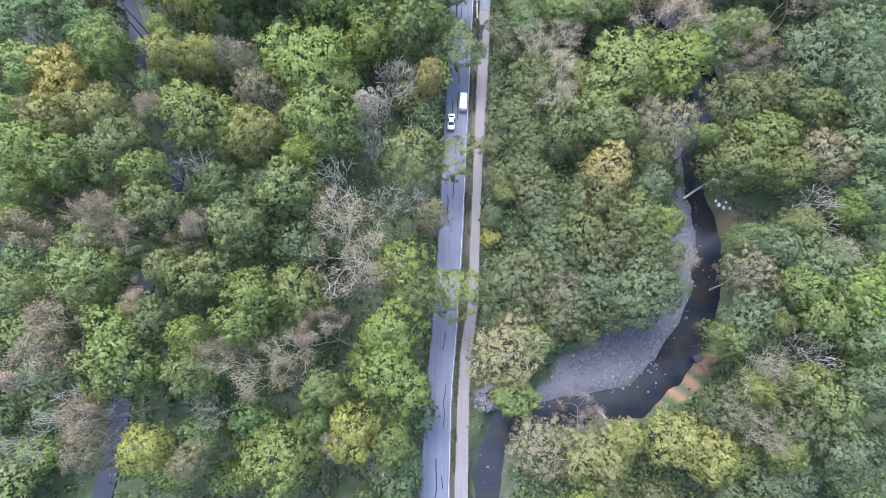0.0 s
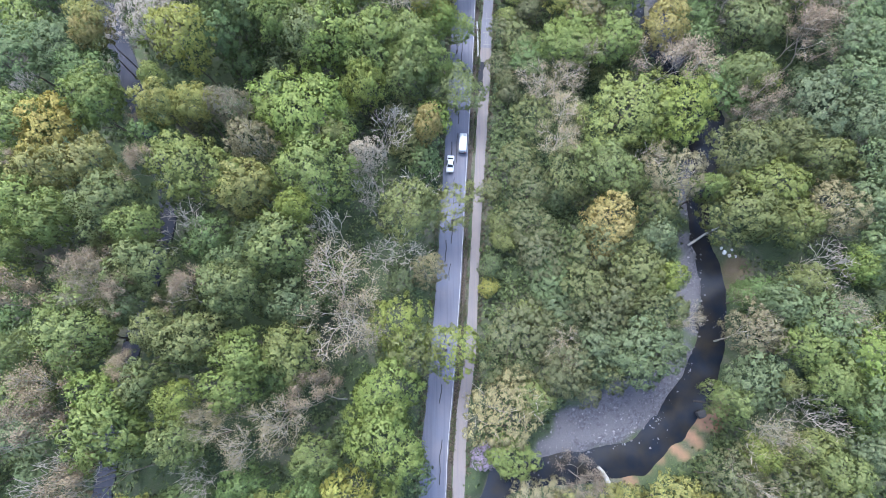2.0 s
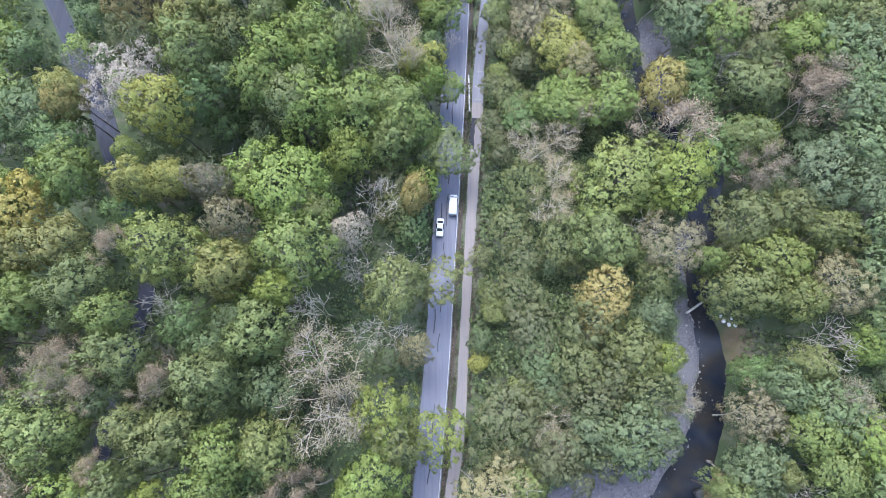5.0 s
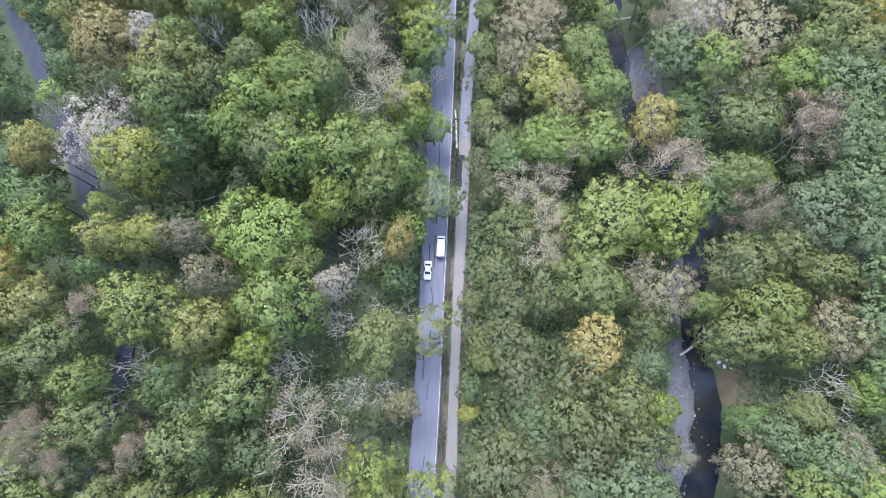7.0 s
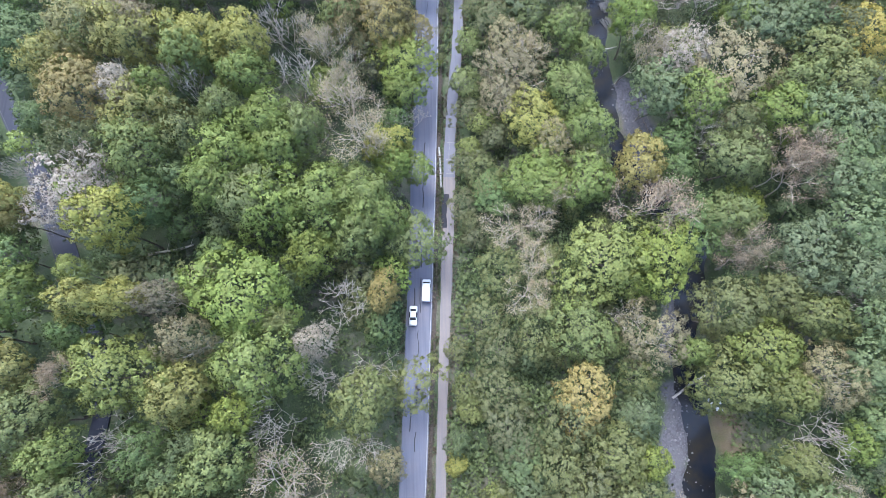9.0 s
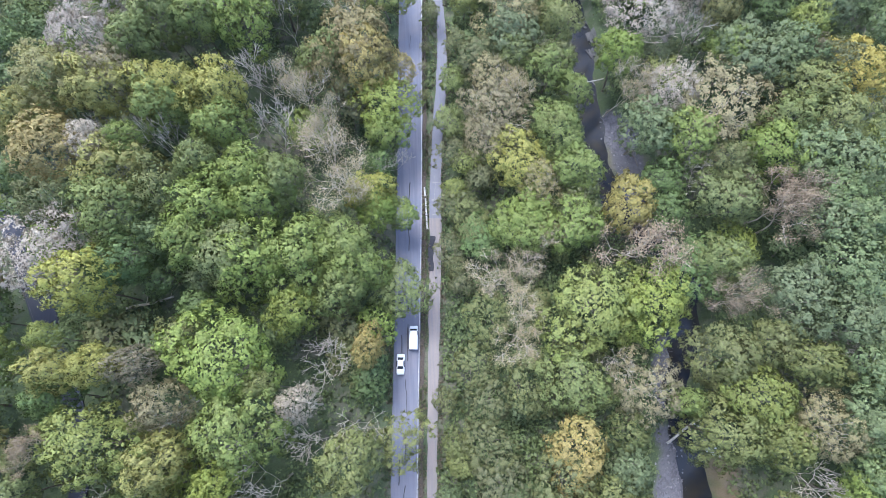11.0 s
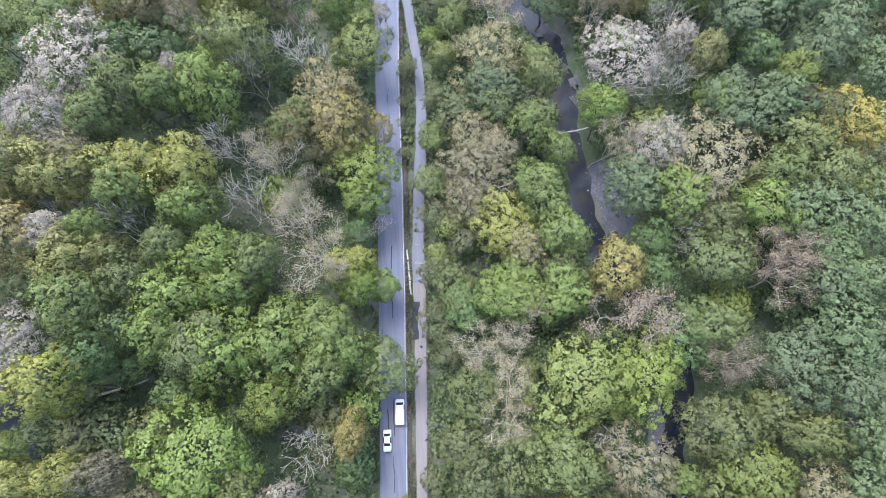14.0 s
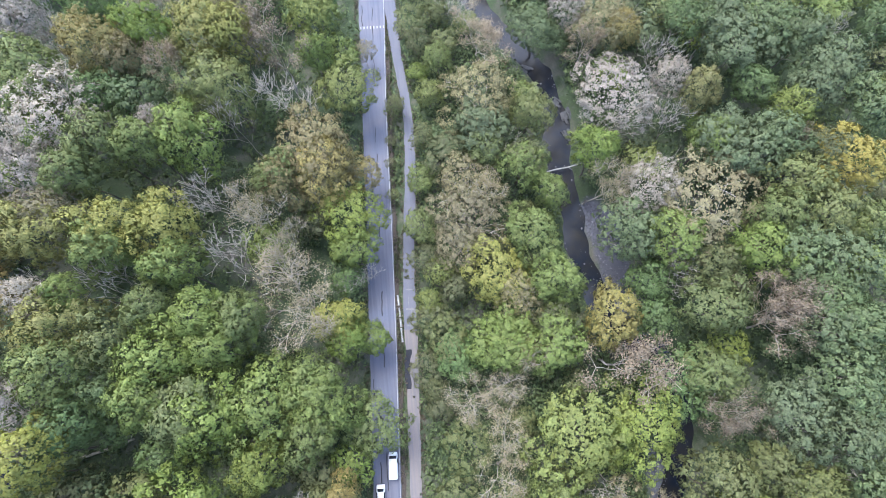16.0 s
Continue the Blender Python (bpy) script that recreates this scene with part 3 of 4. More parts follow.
def make_kind(code, big=False):
    name, label, look_of = SPEC[code]
    rng = np.random.default_rng((500 if big else 100) + ord(code))
    made = []
    for k in range(2 if big else 5 if code == "G" else 4 if code in "DLYOF" else 3):
        root = tagged(new(name), label, "tree")
        if look_of == "leafy":
            v, f = limb_tree(rng)
            part("branchwork", mesh_of("branchwork", v, f, BARK, True), root, "brown limbs")
            v, f, lie, tuft = leafy(rng, boughs=(19, 22, 16, 25)[k % 4], rad=((1.3, 2.7), (1.2, 2.5), (1.5, 2.9), (1.2, 2.3))[k % 4], **LARGE if big else {})
            part("crown", mesh_of("crown", v, f, LEAF[code], tuft=tuft, lie=lie), root)
        elif look_of == "pale":
            seg, _ = limbs(rng, REF_H * 0.97, REF_R * 0.92, depth=3, fork=3, lean=0.62)
            seg[:, 6:] = np.maximum(seg[:, 6:], 0.035)
            v, f = tubes(seg)
            part("branchwork", mesh_of("branchwork", v, f, PALE_BARK, True), root, "pale grey branching limbs")
            v, f, lie, tuft = leafy(rng, boughs=(20, 17, 23)[k], rad=((1.6, 2.4), (1.7, 2.6), (1.5, 2.3))[k], leaf=0.135 if big else 0.165, leaves=8000 if big else 5600, inner=1200, bump=(0.28, 0.7), keep=0.92)
            part("crown", mesh_of("crown", v, f, LEAF[code], tuft=tuft, lie=lie), root, "pale blossom" if code in "WV" else "open crown of buds")
        elif look_of == "open":
            seg, tips = limbs(rng, REF_H, REF_R * 1.0, depth=4, fork=2, lean=0.6)
            v, f = tubes(seg[seg[:, 6] > 0.02])
            part("branchwork", mesh_of("branchwork", v, f, PALE_BARK if code == "F" else BARK, True), root, "slim limbs")
            if code == "F":
                v, f, lie, tuft = leafy(rng, boughs=22, rad=(1.4, 2.4), leaf=0.19 if big else 0.24, leaves=5400 if big else 3600, low=-0.4, tall=5.6, inner=1100, bump=(0.28, 0.75))
            else:
                v, f, lie, tuft = leafy(rng, boughs=24, rad=(1.2, 2.1), leaf=0.15 if big else 0.185, leaves=6000 if big else 4200, tall=5.6, inner=700, bump=(0.28, 0.7), keep=0.7)
            part("crown", mesh_of("crown", v, f, LEAF[code], tuft=tuft, lie=lie), root)
        else:
            depth = 5 if look_of in ("bare", "sparse") else 4
            bare = look_of == "bare"
            seg, tips = limbs(rng, REF_H, REF_R * 0.95, depth=depth, fork=2, lean=0.68, thick=0.17 if bare else 0.24, extra={"bare": 0.8, "sparse": 0.8}.get(look_of, 0.35))
            seg[:, 6:] = np.maximum(seg[:, 6:], 0.042 if look_of == "bare" else 0.045)
            v, f = tubes(seg)
            part("branchwork", mesh_of("branchwork", v, f, PALE_BARK, True), root, "pale grey branching limbs")
            if look_of == "bud":
                v, f, lie, tuft = budding(rng, tips, 0.11 if big else 0.135, (0.9, max(5, (8000 if big else 5500) // len(tips))), 0.6)
                part("crown", mesh_of("crown", v, f, LEAF[code], tuft=tuft, lie=lie), root, "open crown of buds")
            elif look_of == "sparse":
                v, f, lie, tuft = budding(rng, tips, 0.085 if big else 0.105, (0.95, max(4, (9500 if big else 5500) // len(tips))), 0.5)
                part("crown", mesh_of("crown", v, f, LEAF[code], tuft=tuft, lie=lie), root, "thin veil of buds")
        part("trunk", STEM[BARK if look_of == "leafy" or code in "OE" else PALE_BARK], root)
        made.append([root, False])
    KINDS[code + " large" if big else code] = made


def make_small(code):
    """A lighter, rounder tree for the storey below the canopy."""
    rng = np.random.default_rng(300 + ord(code))
    made = []
    for k in range(3):
        root = tagged(new(SPEC[code][0] if code in "OF" else "understorey_tree"), {"G": "mid-green understorey tree below taller crowns", "D": "deep green understorey tree in the shade", "L": "lime-green young understorey tree in fresh leaf", "F": "grey-green understorey tree among taller crowns", "O": "olive-green understorey tree among taller crowns"}[code], "tree")
        v, f = limb_tree(rng)
        part("branchwork", mesh_of("branchwork", v, f, BARK, True), root, "slim brown limbs")
        v, f, lie, tuft = leafy(rng, boughs=(14, 16, 12)[k], rad=((1.8, 2.8), (1.7, 2.6), (2.0, 3.0))[k], leaf=0.38, leaves=950, inner=420, bump=(0.4, 0.85))
        part("crown", mesh_of("crown", v, f, LEAF[code], tuft=tuft, lie=lie), root)
        part("trunk", STEM[BARK], root)
        made.append([root, False])
    KINDS["small " + code] = made


for letter in SPEC:
    make_kind(letter)
for letter in "GDLYHQAFOECWT":
    make_kind(letter, True)
for letter in "GDLFO":
    make_small(letter)
TREES = []


def tree(code, x, y, h, r):
    """A tree of one kind, with its foot on the ground, its height and the radius of its crown."""
    if r > 6.0 and code + " large" in KINDS:
        code += " large"
    k = int(RNG.integers(len(KINDS[code])))
    source, placed = KINDS[code][k]
    z = float(ground_height(x, y)) - 0.1
    m = pose(x, y, z, RNG.normal() * 1.5, RNG.normal() * 1.5, RNG.uniform(0, 360))
    wide, stretch = r / REF_R, RNG.uniform(0.84, 1.2)
    high = min(h / REF_H, 1.45 * wide)
    rise = h - high * REF_H
    if placed:
        ob = copy_thing(source, m)
    else:
        source.matrix_basis = m
        KINDS[code][k][1] = True
        ob = source
    for piece in ob.children:
        if piece.name.startswith("trunk"):
            piece.matrix_basis = Matrix.Diagonal((wide, wide, rise + 0.12 * REF_H * high, 1))
        else:
            piece.matrix_basis = pose(0, 0, rise) @ Matrix.Diagonal((wide, wide * stretch, high, 1))
    TREES.append((x, y, r))
    return ob


# west slope
tree("C", -43.6, -11.6, 27.1, 3.4)
tree("Y", -49.5, -10.6, 27.2, 3.7)
tree("C", -57.9, -10.5, 26.9, 4.3)
tree("D", -43.3, -10.2, 23.0, 4.6)
tree("B", -72.3, -9.3, 22.1, 3.9)
tree("B", -64.8, -5.7, 23.6, 6.1)
tree("B", -41.0, -4.2, 24.9, 3.6)
tree("P", -56.4, -3.8, 27.1, 5.8)
tree("P", -69.2, 1.7, 25.0, 6.5)
tree("G", -43.8, 1.9, 27.0, 3.9)
tree("G", -55.4, 3.4, 27.1, 5.8)
tree("T", -38.8, 5.4, 27.9, 4.6)
tree("G", -56.0, 8.7, 27.0, 5.8)
tree("L", -45.0, 8.7, 26.7, 3.6)
tree("P", -67.8, 10.4, 25.2, 5.0)
tree("G", -51.3, 11.6, 26.8, 4.0)
tree("P", -52.5, 15.3, 25.9, 3.0)
tree("G", -76.5, 16.4, 23.4, 3.5)
tree("L", -43.6, 19.4, 27.9, 4.7)
tree("G", -65.2, 20.3, 25.5, 7.5)
tree("L", -51.2, 20.6, 26.4, 3.5)
tree("P", -77.4, 25.0, 24.8, 5.5)
tree("D", -58.4, 25.9, 21.0, 4.2)
tree("P", -58.1, 27.0, 25.2, 3.1)
tree("P", -48.4, 27.1, 26.5, 3.6)
tree("T", -64.6, 27.9, 24.4, 3.6)
tree("G", -38.3, 28.7, 28.2, 5.4)
tree("L", -81.0, 30.1, 23.3, 3.2)
tree("T", -62.5, 31.6, 23.9, 2.6)
tree("P", -67.2, 32.4, 24.1, 3.7)
tree("G", -53.7, 32.9, 27.5, 6.3)
tree("D", -40.8, 34.0, 22.3, 4.3)
tree("G", -81.9, 35.7, 23.8, 3.9)
tree("G", -56.4, 39.7, 26.6, 4.3)
tree("D", -45.4, 39.8, 22.3, 4.6)
tree("G", -72.4, 41.3, 24.6, 4.9)
tree("B", -50.0, 41.9, 24.6, 4.0)
tree("G", -80.4, 44.8, 24.5, 7.2)
tree("G", -63.8, 45.2, 25.8, 6.1)
tree("Y", -38.1, 49.4, 27.8, 5.0)
tree("Y", -78.0, 51.2, 23.7, 4.5)
tree("G", -86.3, 52.2, 23.1, 3.6)
tree("L", -49.3, 52.4, 27.7, 6.8)
tree("P", -60.1, 52.9, 24.6, 3.1)
tree("P", -82.7, 53.2, 22.2, 2.7)
tree("Y", -69.7, 54.3, 24.7, 5.1)
tree("C", -38.2, 59.6, 27.4, 4.9)
tree("Q", -77.7, 60.1, 24.3, 5.8)
tree("D", -59.7, 60.8, 20.5, 4.1)
tree("P", -88.4, 62.4, 21.9, 2.3)
tree("G", -82.5, 62.9, 24.4, 6.0)
tree("Y", -55.6, 65.7, 26.7, 4.4)
tree("Y", -50.1, 66.0, 26.7, 4.2)
tree("C", -42.9, 66.1, 26.8, 4.2)
tree("G", -69.8, 66.3, 24.8, 5.3)
tree("L", -58.2, 71.5, 24.5, 2.6)
tree("P", -70.5, 71.5, 6.2, 2.4)
tree("B", -87.4, 72.1, 20.6, 3.0)
tree("D", -76.3, 76.3, 19.4, 5.6)
tree("D", -93.1, 80.3, 20.0, 7.5)
tree("Y", -54.2, 81.0, 27.4, 5.8)
tree("D", -83.7, 82.8, 20.0, 6.9)
tree("Q", -74.4, 83.3, 23.1, 3.9)
tree("Y", -73.8, 85.3, 23.6, 3.9)
tree("D", -51.2, 86.6, 22.5, 5.3)
tree("W", -61.4, 87.6, 25.9, 7.5)
tree("D", -44.6, 91.3, 22.1, 4.5)
tree("B", -72.7, 92.3, 20.9, 3.2)
tree("G", -49.0, 95.0, 27.4, 6.6)
tree("O", -62.5, 97.2, 25.8, 5.2)
tree("O", -41.4, 100.9, 27.8, 5.6)
tree("Y", -50.3, 102.5, 27.4, 6.7)
tree("D", -74.4, 105.9, 18.3, 4.1)
tree("Q", -64.6, 108.1, 25.7, 6.5)
tree("W", -54.9, 109.4, 26.2, 3.7)
tree("G", -49.3, 109.9, 26.5, 4.0)
tree("B", -44.5, 110.8, 25.6, 5.3)
tree("Y", -70.7, 115.4, 24.9, 5.5)
tree("G", -43.3, 116.1, 28.0, 5.5)
tree("Y", -44.1, 122.6, 28.1, 6.7)
tree("Y", -56.1, 122.9, 27.6, 7.0)
tree("Y", -66.7, 125.5, 25.6, 7.0)
tree("D", -83.5, 125.7, 19.6, 7.2)
tree("C", -52.3, 125.8, 27.3, 4.8)
tree("Y", -95.6, 127.9, 5.8, 2.2)
tree("G", -49.8, 133.4, 27.3, 4.6)
tree("W", -59.3, 133.8, 26.7, 6.4)
tree("G", -45.7, 139.0, 27.7, 5.9)
tree("G", -38.6, 139.4, 27.6, 4.5)
tree("W", -54.7, 146.4, 27.1, 8.4)
tree("D", -48.3, 152.4, 22.5, 5.8)
tree("D", -40.7, 153.3, 23.0, 7.1)
tree("G", -59.4, 156.2, 26.3, 7.4)
tree("A", -41.6, 158.2, 26.7, 4.0)
tree("A", -48.0, 161.0, 27.6, 6.4)
tree("G", -38.5, 165.0, 28.0, 5.6)
tree("B", -55.1, 166.2, 24.4, 4.3)
tree("W", -63.0, 169.1, 26.1, 6.0)
tree("D", -51.9, 173.9, 22.1, 5.0)


# west verge
tree("L", -29.8, -11.5, 27.9, 6.5)
tree("P", -20.6, -11.3, 25.0, 2.6)
tree("G", -9.1, -11.0, 23.6, 4.1)
tree("B", -13.3, -9.5, 22.4, 3.7)
tree("Y", -16.2, -7.3, 26.2, 4.7)
tree("D", -23.3, -6.8, 22.3, 4.6)
tree("D", -35.1, -6.0, 22.4, 4.1)
tree("G", -22.5, -0.4, 27.1, 4.3)
tree("G", -9.7, 0.9, 24.4, 7.0)
tree("T", -32.9, 3.4, 28.0, 6.4)
tree("P", -20.4, 8.6, 27.0, 5.3)
tree("G", -10.0, 10.3, 24.2, 6.6)
tree("G", -36.9, 10.8, 27.4, 4.1)
tree("D", -31.1, 13.9, 22.5, 4.6)
tree("G", -35.7, 16.5, 27.9, 4.6)
tree("L", -27.4, 17.2, 27.7, 6.0)
tree("E", -5.9, 17.5, 23.2, 5.8)
tree("E", 1.4, 19.5, 17.5, 5.6)
tree("E", -8.8, 23.6, 23.9, 5.7)
tree("T", -19.3, 24.9, 26.7, 9.4)
tree("D", -28.9, 26.7, 22.9, 5.2)
tree("C", -2.2, 34.5, 19.2, 3.8)
tree("G", -30.9, 37.1, 28.0, 5.9)
tree("B", -11.2, 38.9, 22.6, 5.0)
tree("D", -36.4, 40.2, 21.7, 3.7)
tree("B", -21.7, 43.0, 25.2, 5.7)
tree("L", -28.9, 45.0, 26.6, 3.9)
tree("L", -5.9, 46.9, 23.3, 5.8)
tree("E", 2.6, 49.5, 16.3, 6.6)
tree("B", -15.8, 51.4, 23.3, 4.9)
tree("B", -7.3, 53.3, 21.7, 5.7)
tree("G", -26.4, 54.4, 27.5, 8.1)
tree("W", -15.3, 56.9, 24.5, 4.1)
tree("L", -21.8, 60.8, 25.0, 3.1)
tree("B", -14.3, 67.0, 23.5, 5.8)
tree("G", -30.4, 67.0, 27.7, 9.7)
tree("Q", -3.6, 68.4, 20.2, 3.8)
tree("L", -15.7, 75.8, 25.2, 5.1)
tree("G", -8.0, 79.6, 23.4, 5.3)
tree("G", 3.6, 79.9, 15.2, 6.2)
tree("G", -5.4, 85.7, 23.1, 6.3)
tree("G", -25.1, 85.8, 27.8, 7.4)
tree("G", -16.4, 86.4, 26.1, 7.5)
tree("G", -30.6, 86.5, 28.2, 7.6)
tree("G", -7.3, 87.7, 23.7, 6.9)
tree("G", -36.3, 88.9, 28.0, 4.7)
tree("G", -33.5, 94.7, 28.2, 7.0)
tree("G", -24.8, 96.1, 27.8, 6.2)
tree("G", -0.4, 96.4, 18.1, 4.5)
tree("G", 3.6, 96.7, 13.4, 4.0)
tree("Y", -2.6, 101.0, 19.9, 4.5)
tree("G", -20.1, 102.1, 26.5, 4.8)
tree("G", -27.6, 103.5, 27.7, 6.2)
tree("T", -8.7, 103.5, 24.1, 9.2)
tree("G", -36.0, 105.7, 26.8, 4.2)
tree("B", 2.7, 110.2, 12.5, 3.8)
tree("G", -32.2, 113.2, 26.8, 4.6)
tree("B", -22.5, 114.0, 25.0, 5.8)
tree("G", 1.5, 114.9, 16.7, 4.8)
tree("T", -12.0, 116.8, 23.3, 4.0)
tree("Y", -34.3, 121.5, 27.9, 6.7)
tree("T", -17.1, 123.9, 25.0, 4.6)
tree("L", 1.6, 124.4, 17.6, 6.7)
tree("B", -24.6, 128.0, 25.3, 5.9)
tree("A", -11.6, 130.9, 24.3, 4.7)
tree("G", -12.0, 131.0, 24.7, 5.5)
tree("Q", -4.1, 132.4, 22.5, 6.7)
tree("Q", 4.1, 134.9, 13.1, 3.9)
tree("A", -4.5, 136.8, 22.8, 9.0)
tree("G", -29.6, 140.4, 28.1, 6.8)
tree("W", -35.2, 143.4, 26.0, 2.7)
tree("B", -20.8, 144.3, 25.3, 6.3)
tree("B", -9.1, 148.8, 22.1, 6.8)
tree("L", -23.6, 152.6, 27.6, 7.5)
tree("L", 2.1, 153.4, 17.2, 6.5)
tree("P", -32.9, 157.7, 27.2, 4.5)
tree("G", -4.5, 160.9, 20.7, 3.9)
tree("P", -12.1, 162.1, 24.8, 7.3)
tree("Y", -21.7, 164.6, 26.8, 5.2)
tree("Y", -26.8, 166.6, 27.6, 7.0)
tree("T", -34.5, 171.6, 26.9, 4.4)
tree("C", -20.0, 171.7, 26.4, 5.4)
tree("L", -3.2, 172.1, 21.1, 5.6)


# between path and creek
tree("Y", 29.7, -12.9, 15.3, 6.1)
tree("C", 19.9, -11.6, 12.6, 6.3)
tree("Y", 45.2, -10.5, 19.1, 5.8)
tree("Y", 36.3, -9.8, 16.5, 3.7)
tree("P", 28.5, -6.0, 17.6, 4.1)
tree("V", 10.0, -2.4, 5.7, 2.9)
tree("G", 14.4, -2.2, 9.2, 4.9)
tree("C", 13.2, 7.1, 12.4, 7.2)
tree("G", 19.4, 9.2, 10.6, 4.3)
tree("O", 30.5, 9.8, 14.0, 2.8)
tree("O", 34.9, 13.0, 15.2, 3.3)
tree("O", 24.2, 14.2, 12.6, 4.3)
tree("O", 27.1, 15.2, 14.8, 5.4)
tree("F", 40.6, 15.7, 17.6, 4.0)
tree("F", 46.5, 18.7, 19.3, 3.5)
tree("F", 40.6, 19.7, 18.3, 6.1)
tree("F", 33.1, 19.9, 16.3, 5.0)
tree("T", 25.0, 20.1, 13.0, 4.4)
tree("O", 15.6, 22.4, 12.8, 7.5)
tree("T", 49.6, 24.4, 16.8, 2.6)
tree("O", 33.3, 25.9, 16.9, 5.5)
tree("O", 44.8, 26.9, 18.7, 5.2)
tree("D", 27.2, 27.9, 10.0, 5.8)
tree("O", 37.3, 30.7, 17.9, 5.6)
tree("O", 31.3, 32.1, 16.2, 5.6)
tree("Y", 10.9, 33.2, 5.8, 2.3)
tree("L", 48.3, 33.6, 17.7, 3.4)
tree("D", 24.9, 34.2, 10.1, 5.8)
tree("H", 42.1, 35.5, 18.8, 6.8)
tree("O", 22.3, 39.9, 12.1, 5.6)
tree("O", 34.2, 40.5, 16.7, 5.7)
tree("F", 46.5, 42.5, 18.5, 4.7)
tree("L", 14.5, 44.2, 7.6, 3.4)
tree("Q", 36.8, 46.6, 17.2, 6.0)
tree("O", 20.1, 47.2, 11.1, 5.4)
tree("O", 47.2, 48.9, 18.0, 4.3)
tree("O", 20.5, 56.0, 10.9, 5.0)
tree("O", 11.8, 56.0, 6.7, 3.0)
tree("O", 28.2, 59.2, 14.1, 5.2)
tree("G", 38.0, 59.2, 17.5, 6.4)
tree("O", 17.9, 63.3, 10.1, 5.1)
tree("B", 48.6, 64.2, 15.9, 4.2)
tree("T", 27.3, 68.2, 14.7, 6.1)
tree("O", 21.8, 73.3, 12.2, 5.7)
tree("L", 42.7, 74.2, 18.7, 8.7)
tree("T", 24.4, 82.5, 13.5, 6.1)
tree("O", 14.6, 88.9, 8.1, 4.0)
tree("D", 21.3, 91.5, 9.5, 5.4)
tree("T", 38.2, 91.5, 16.9, 5.0)
tree("G", 41.3, 92.2, 18.5, 5.8)
tree("G", 31.2, 92.3, 16.0, 6.7)
tree("G", 31.1, 94.3, 16.0, 6.1)
tree("O", 19.1, 94.8, 10.1, 4.5)
tree("O", 42.2, 95.2, 17.6, 5.0)
tree("O", 16.6, 99.4, 8.6, 4.1)
tree("C", 35.1, 101.9, 16.5, 5.4)
tree("L", 16.4, 104.1, 7.8, 2.7)
tree("G", 43.2, 104.7, 18.2, 5.4)
tree("Y", 31.1, 108.7, 15.7, 7.1)
tree("O", 15.9, 113.0, 8.6, 3.9)
tree("G", 40.5, 114.9, 18.1, 6.3)
tree("C", 23.9, 115.0, 13.2, 6.2)
tree("G", 15.9, 121.1, 8.8, 3.9)
tree("C", 26.9, 121.5, 14.4, 6.8)
tree("G", 45.8, 124.1, 17.4, 4.1)
tree("T", 34.0, 126.7, 16.0, 5.2)
tree("C", 26.5, 129.3, 13.8, 5.8)
tree("O", 10.2, 130.4, 4.2, 1.5)
tree("G", 40.1, 131.1, 17.9, 5.0)
tree("G", 17.5, 132.0, 8.9, 3.4)
tree("O", 40.8, 132.2, 17.6, 5.0)
tree("G", 31.7, 136.1, 14.8, 4.5)
tree("O", 23.5, 137.0, 12.2, 5.4)
tree("O", 10.4, 138.3, 4.3, 1.5)
tree("B", 34.6, 138.5, 13.9, 4.4)
tree("D", 25.7, 140.8, 8.9, 5.1)
tree("F", 32.0, 142.1, 16.3, 6.0)
tree("L", 43.9, 144.2, 17.8, 4.7)
tree("O", 10.9, 144.2, 4.3, 1.5)
tree("C", 32.9, 149.2, 16.4, 8.4)
tree("L", 21.4, 153.6, 10.3, 3.5)
tree("O", 12.9, 154.6, 4.7, 1.7)
tree("G", 19.2, 161.4, 6.0, 2.3)
tree("G", 23.9, 162.2, 11.6, 3.9)
tree("P", 35.0, 166.5, 17.1, 7.6)
tree("C", 6.5, 167.0, 9.3, 2.8)
tree("D", 49.3, 167.5, 17.8, 6.4)
tree("O", 19.7, 168.1, 9.7, 3.6)
tree("O", 17.9, 173.8, 9.4, 4.3)
tree("B", 29.2, 175.4, 11.8, 4.2)


# creek banks
tree("Y", 51.3, -13.3, 19.9, 5.1)
tree("L", 65.1, -12.2, 19.1, 3.4)
tree("T", 59.1, -8.3, 20.3, 5.2)
tree("O", 67.0, -6.5, 20.5, 5.2)
tree("O", 54.7, -5.6, 20.1, 5.4)
tree("G", 75.9, -3.3, 20.7, 6.1)
tree("L", 61.3, -0.9, 18.8, 3.5)
tree("L", 70.4, 0.0, 19.8, 4.4)
tree("T", 64.7, 3.3, 19.7, 4.7)
tree("B", 75.2, 5.3, 18.6, 5.8)
tree("G", 57.6, 8.7, 22.3, 4.1)
tree("L", 68.6, 11.8, 18.0, 2.7)
tree("F", 61.4, 12.6, 23.5, 6.3)
tree("G", 73.4, 19.8, 20.4, 5.1)
tree("C", 63.9, 22.2, 23.6, 5.9)
tree("F", 70.4, 28.0, 19.8, 4.7)
tree("D", 67.9, 31.1, 16.9, 4.5)
tree("L", 76.0, 32.0, 19.7, 4.1)
tree("H", 75.8, 46.5, 20.1, 4.9)
tree("H", 65.4, 48.1, 23.2, 7.5)
tree("H", 73.4, 54.3, 20.5, 7.5)
tree("G", 59.3, 55.4, 20.5, 3.8)
tree("C", 51.1, 56.9, 19.7, 6.6)
tree("H", 67.5, 62.3, 23.8, 7.1)
tree("L", 55.9, 73.6, 19.6, 6.6)
tree("P", 74.0, 73.8, 21.0, 5.5)
tree("D", 65.4, 80.5, 15.8, 7.1)
tree("G", 72.1, 82.6, 23.7, 5.9)
tree("P", 53.0, 87.5, 19.7, 7.8)
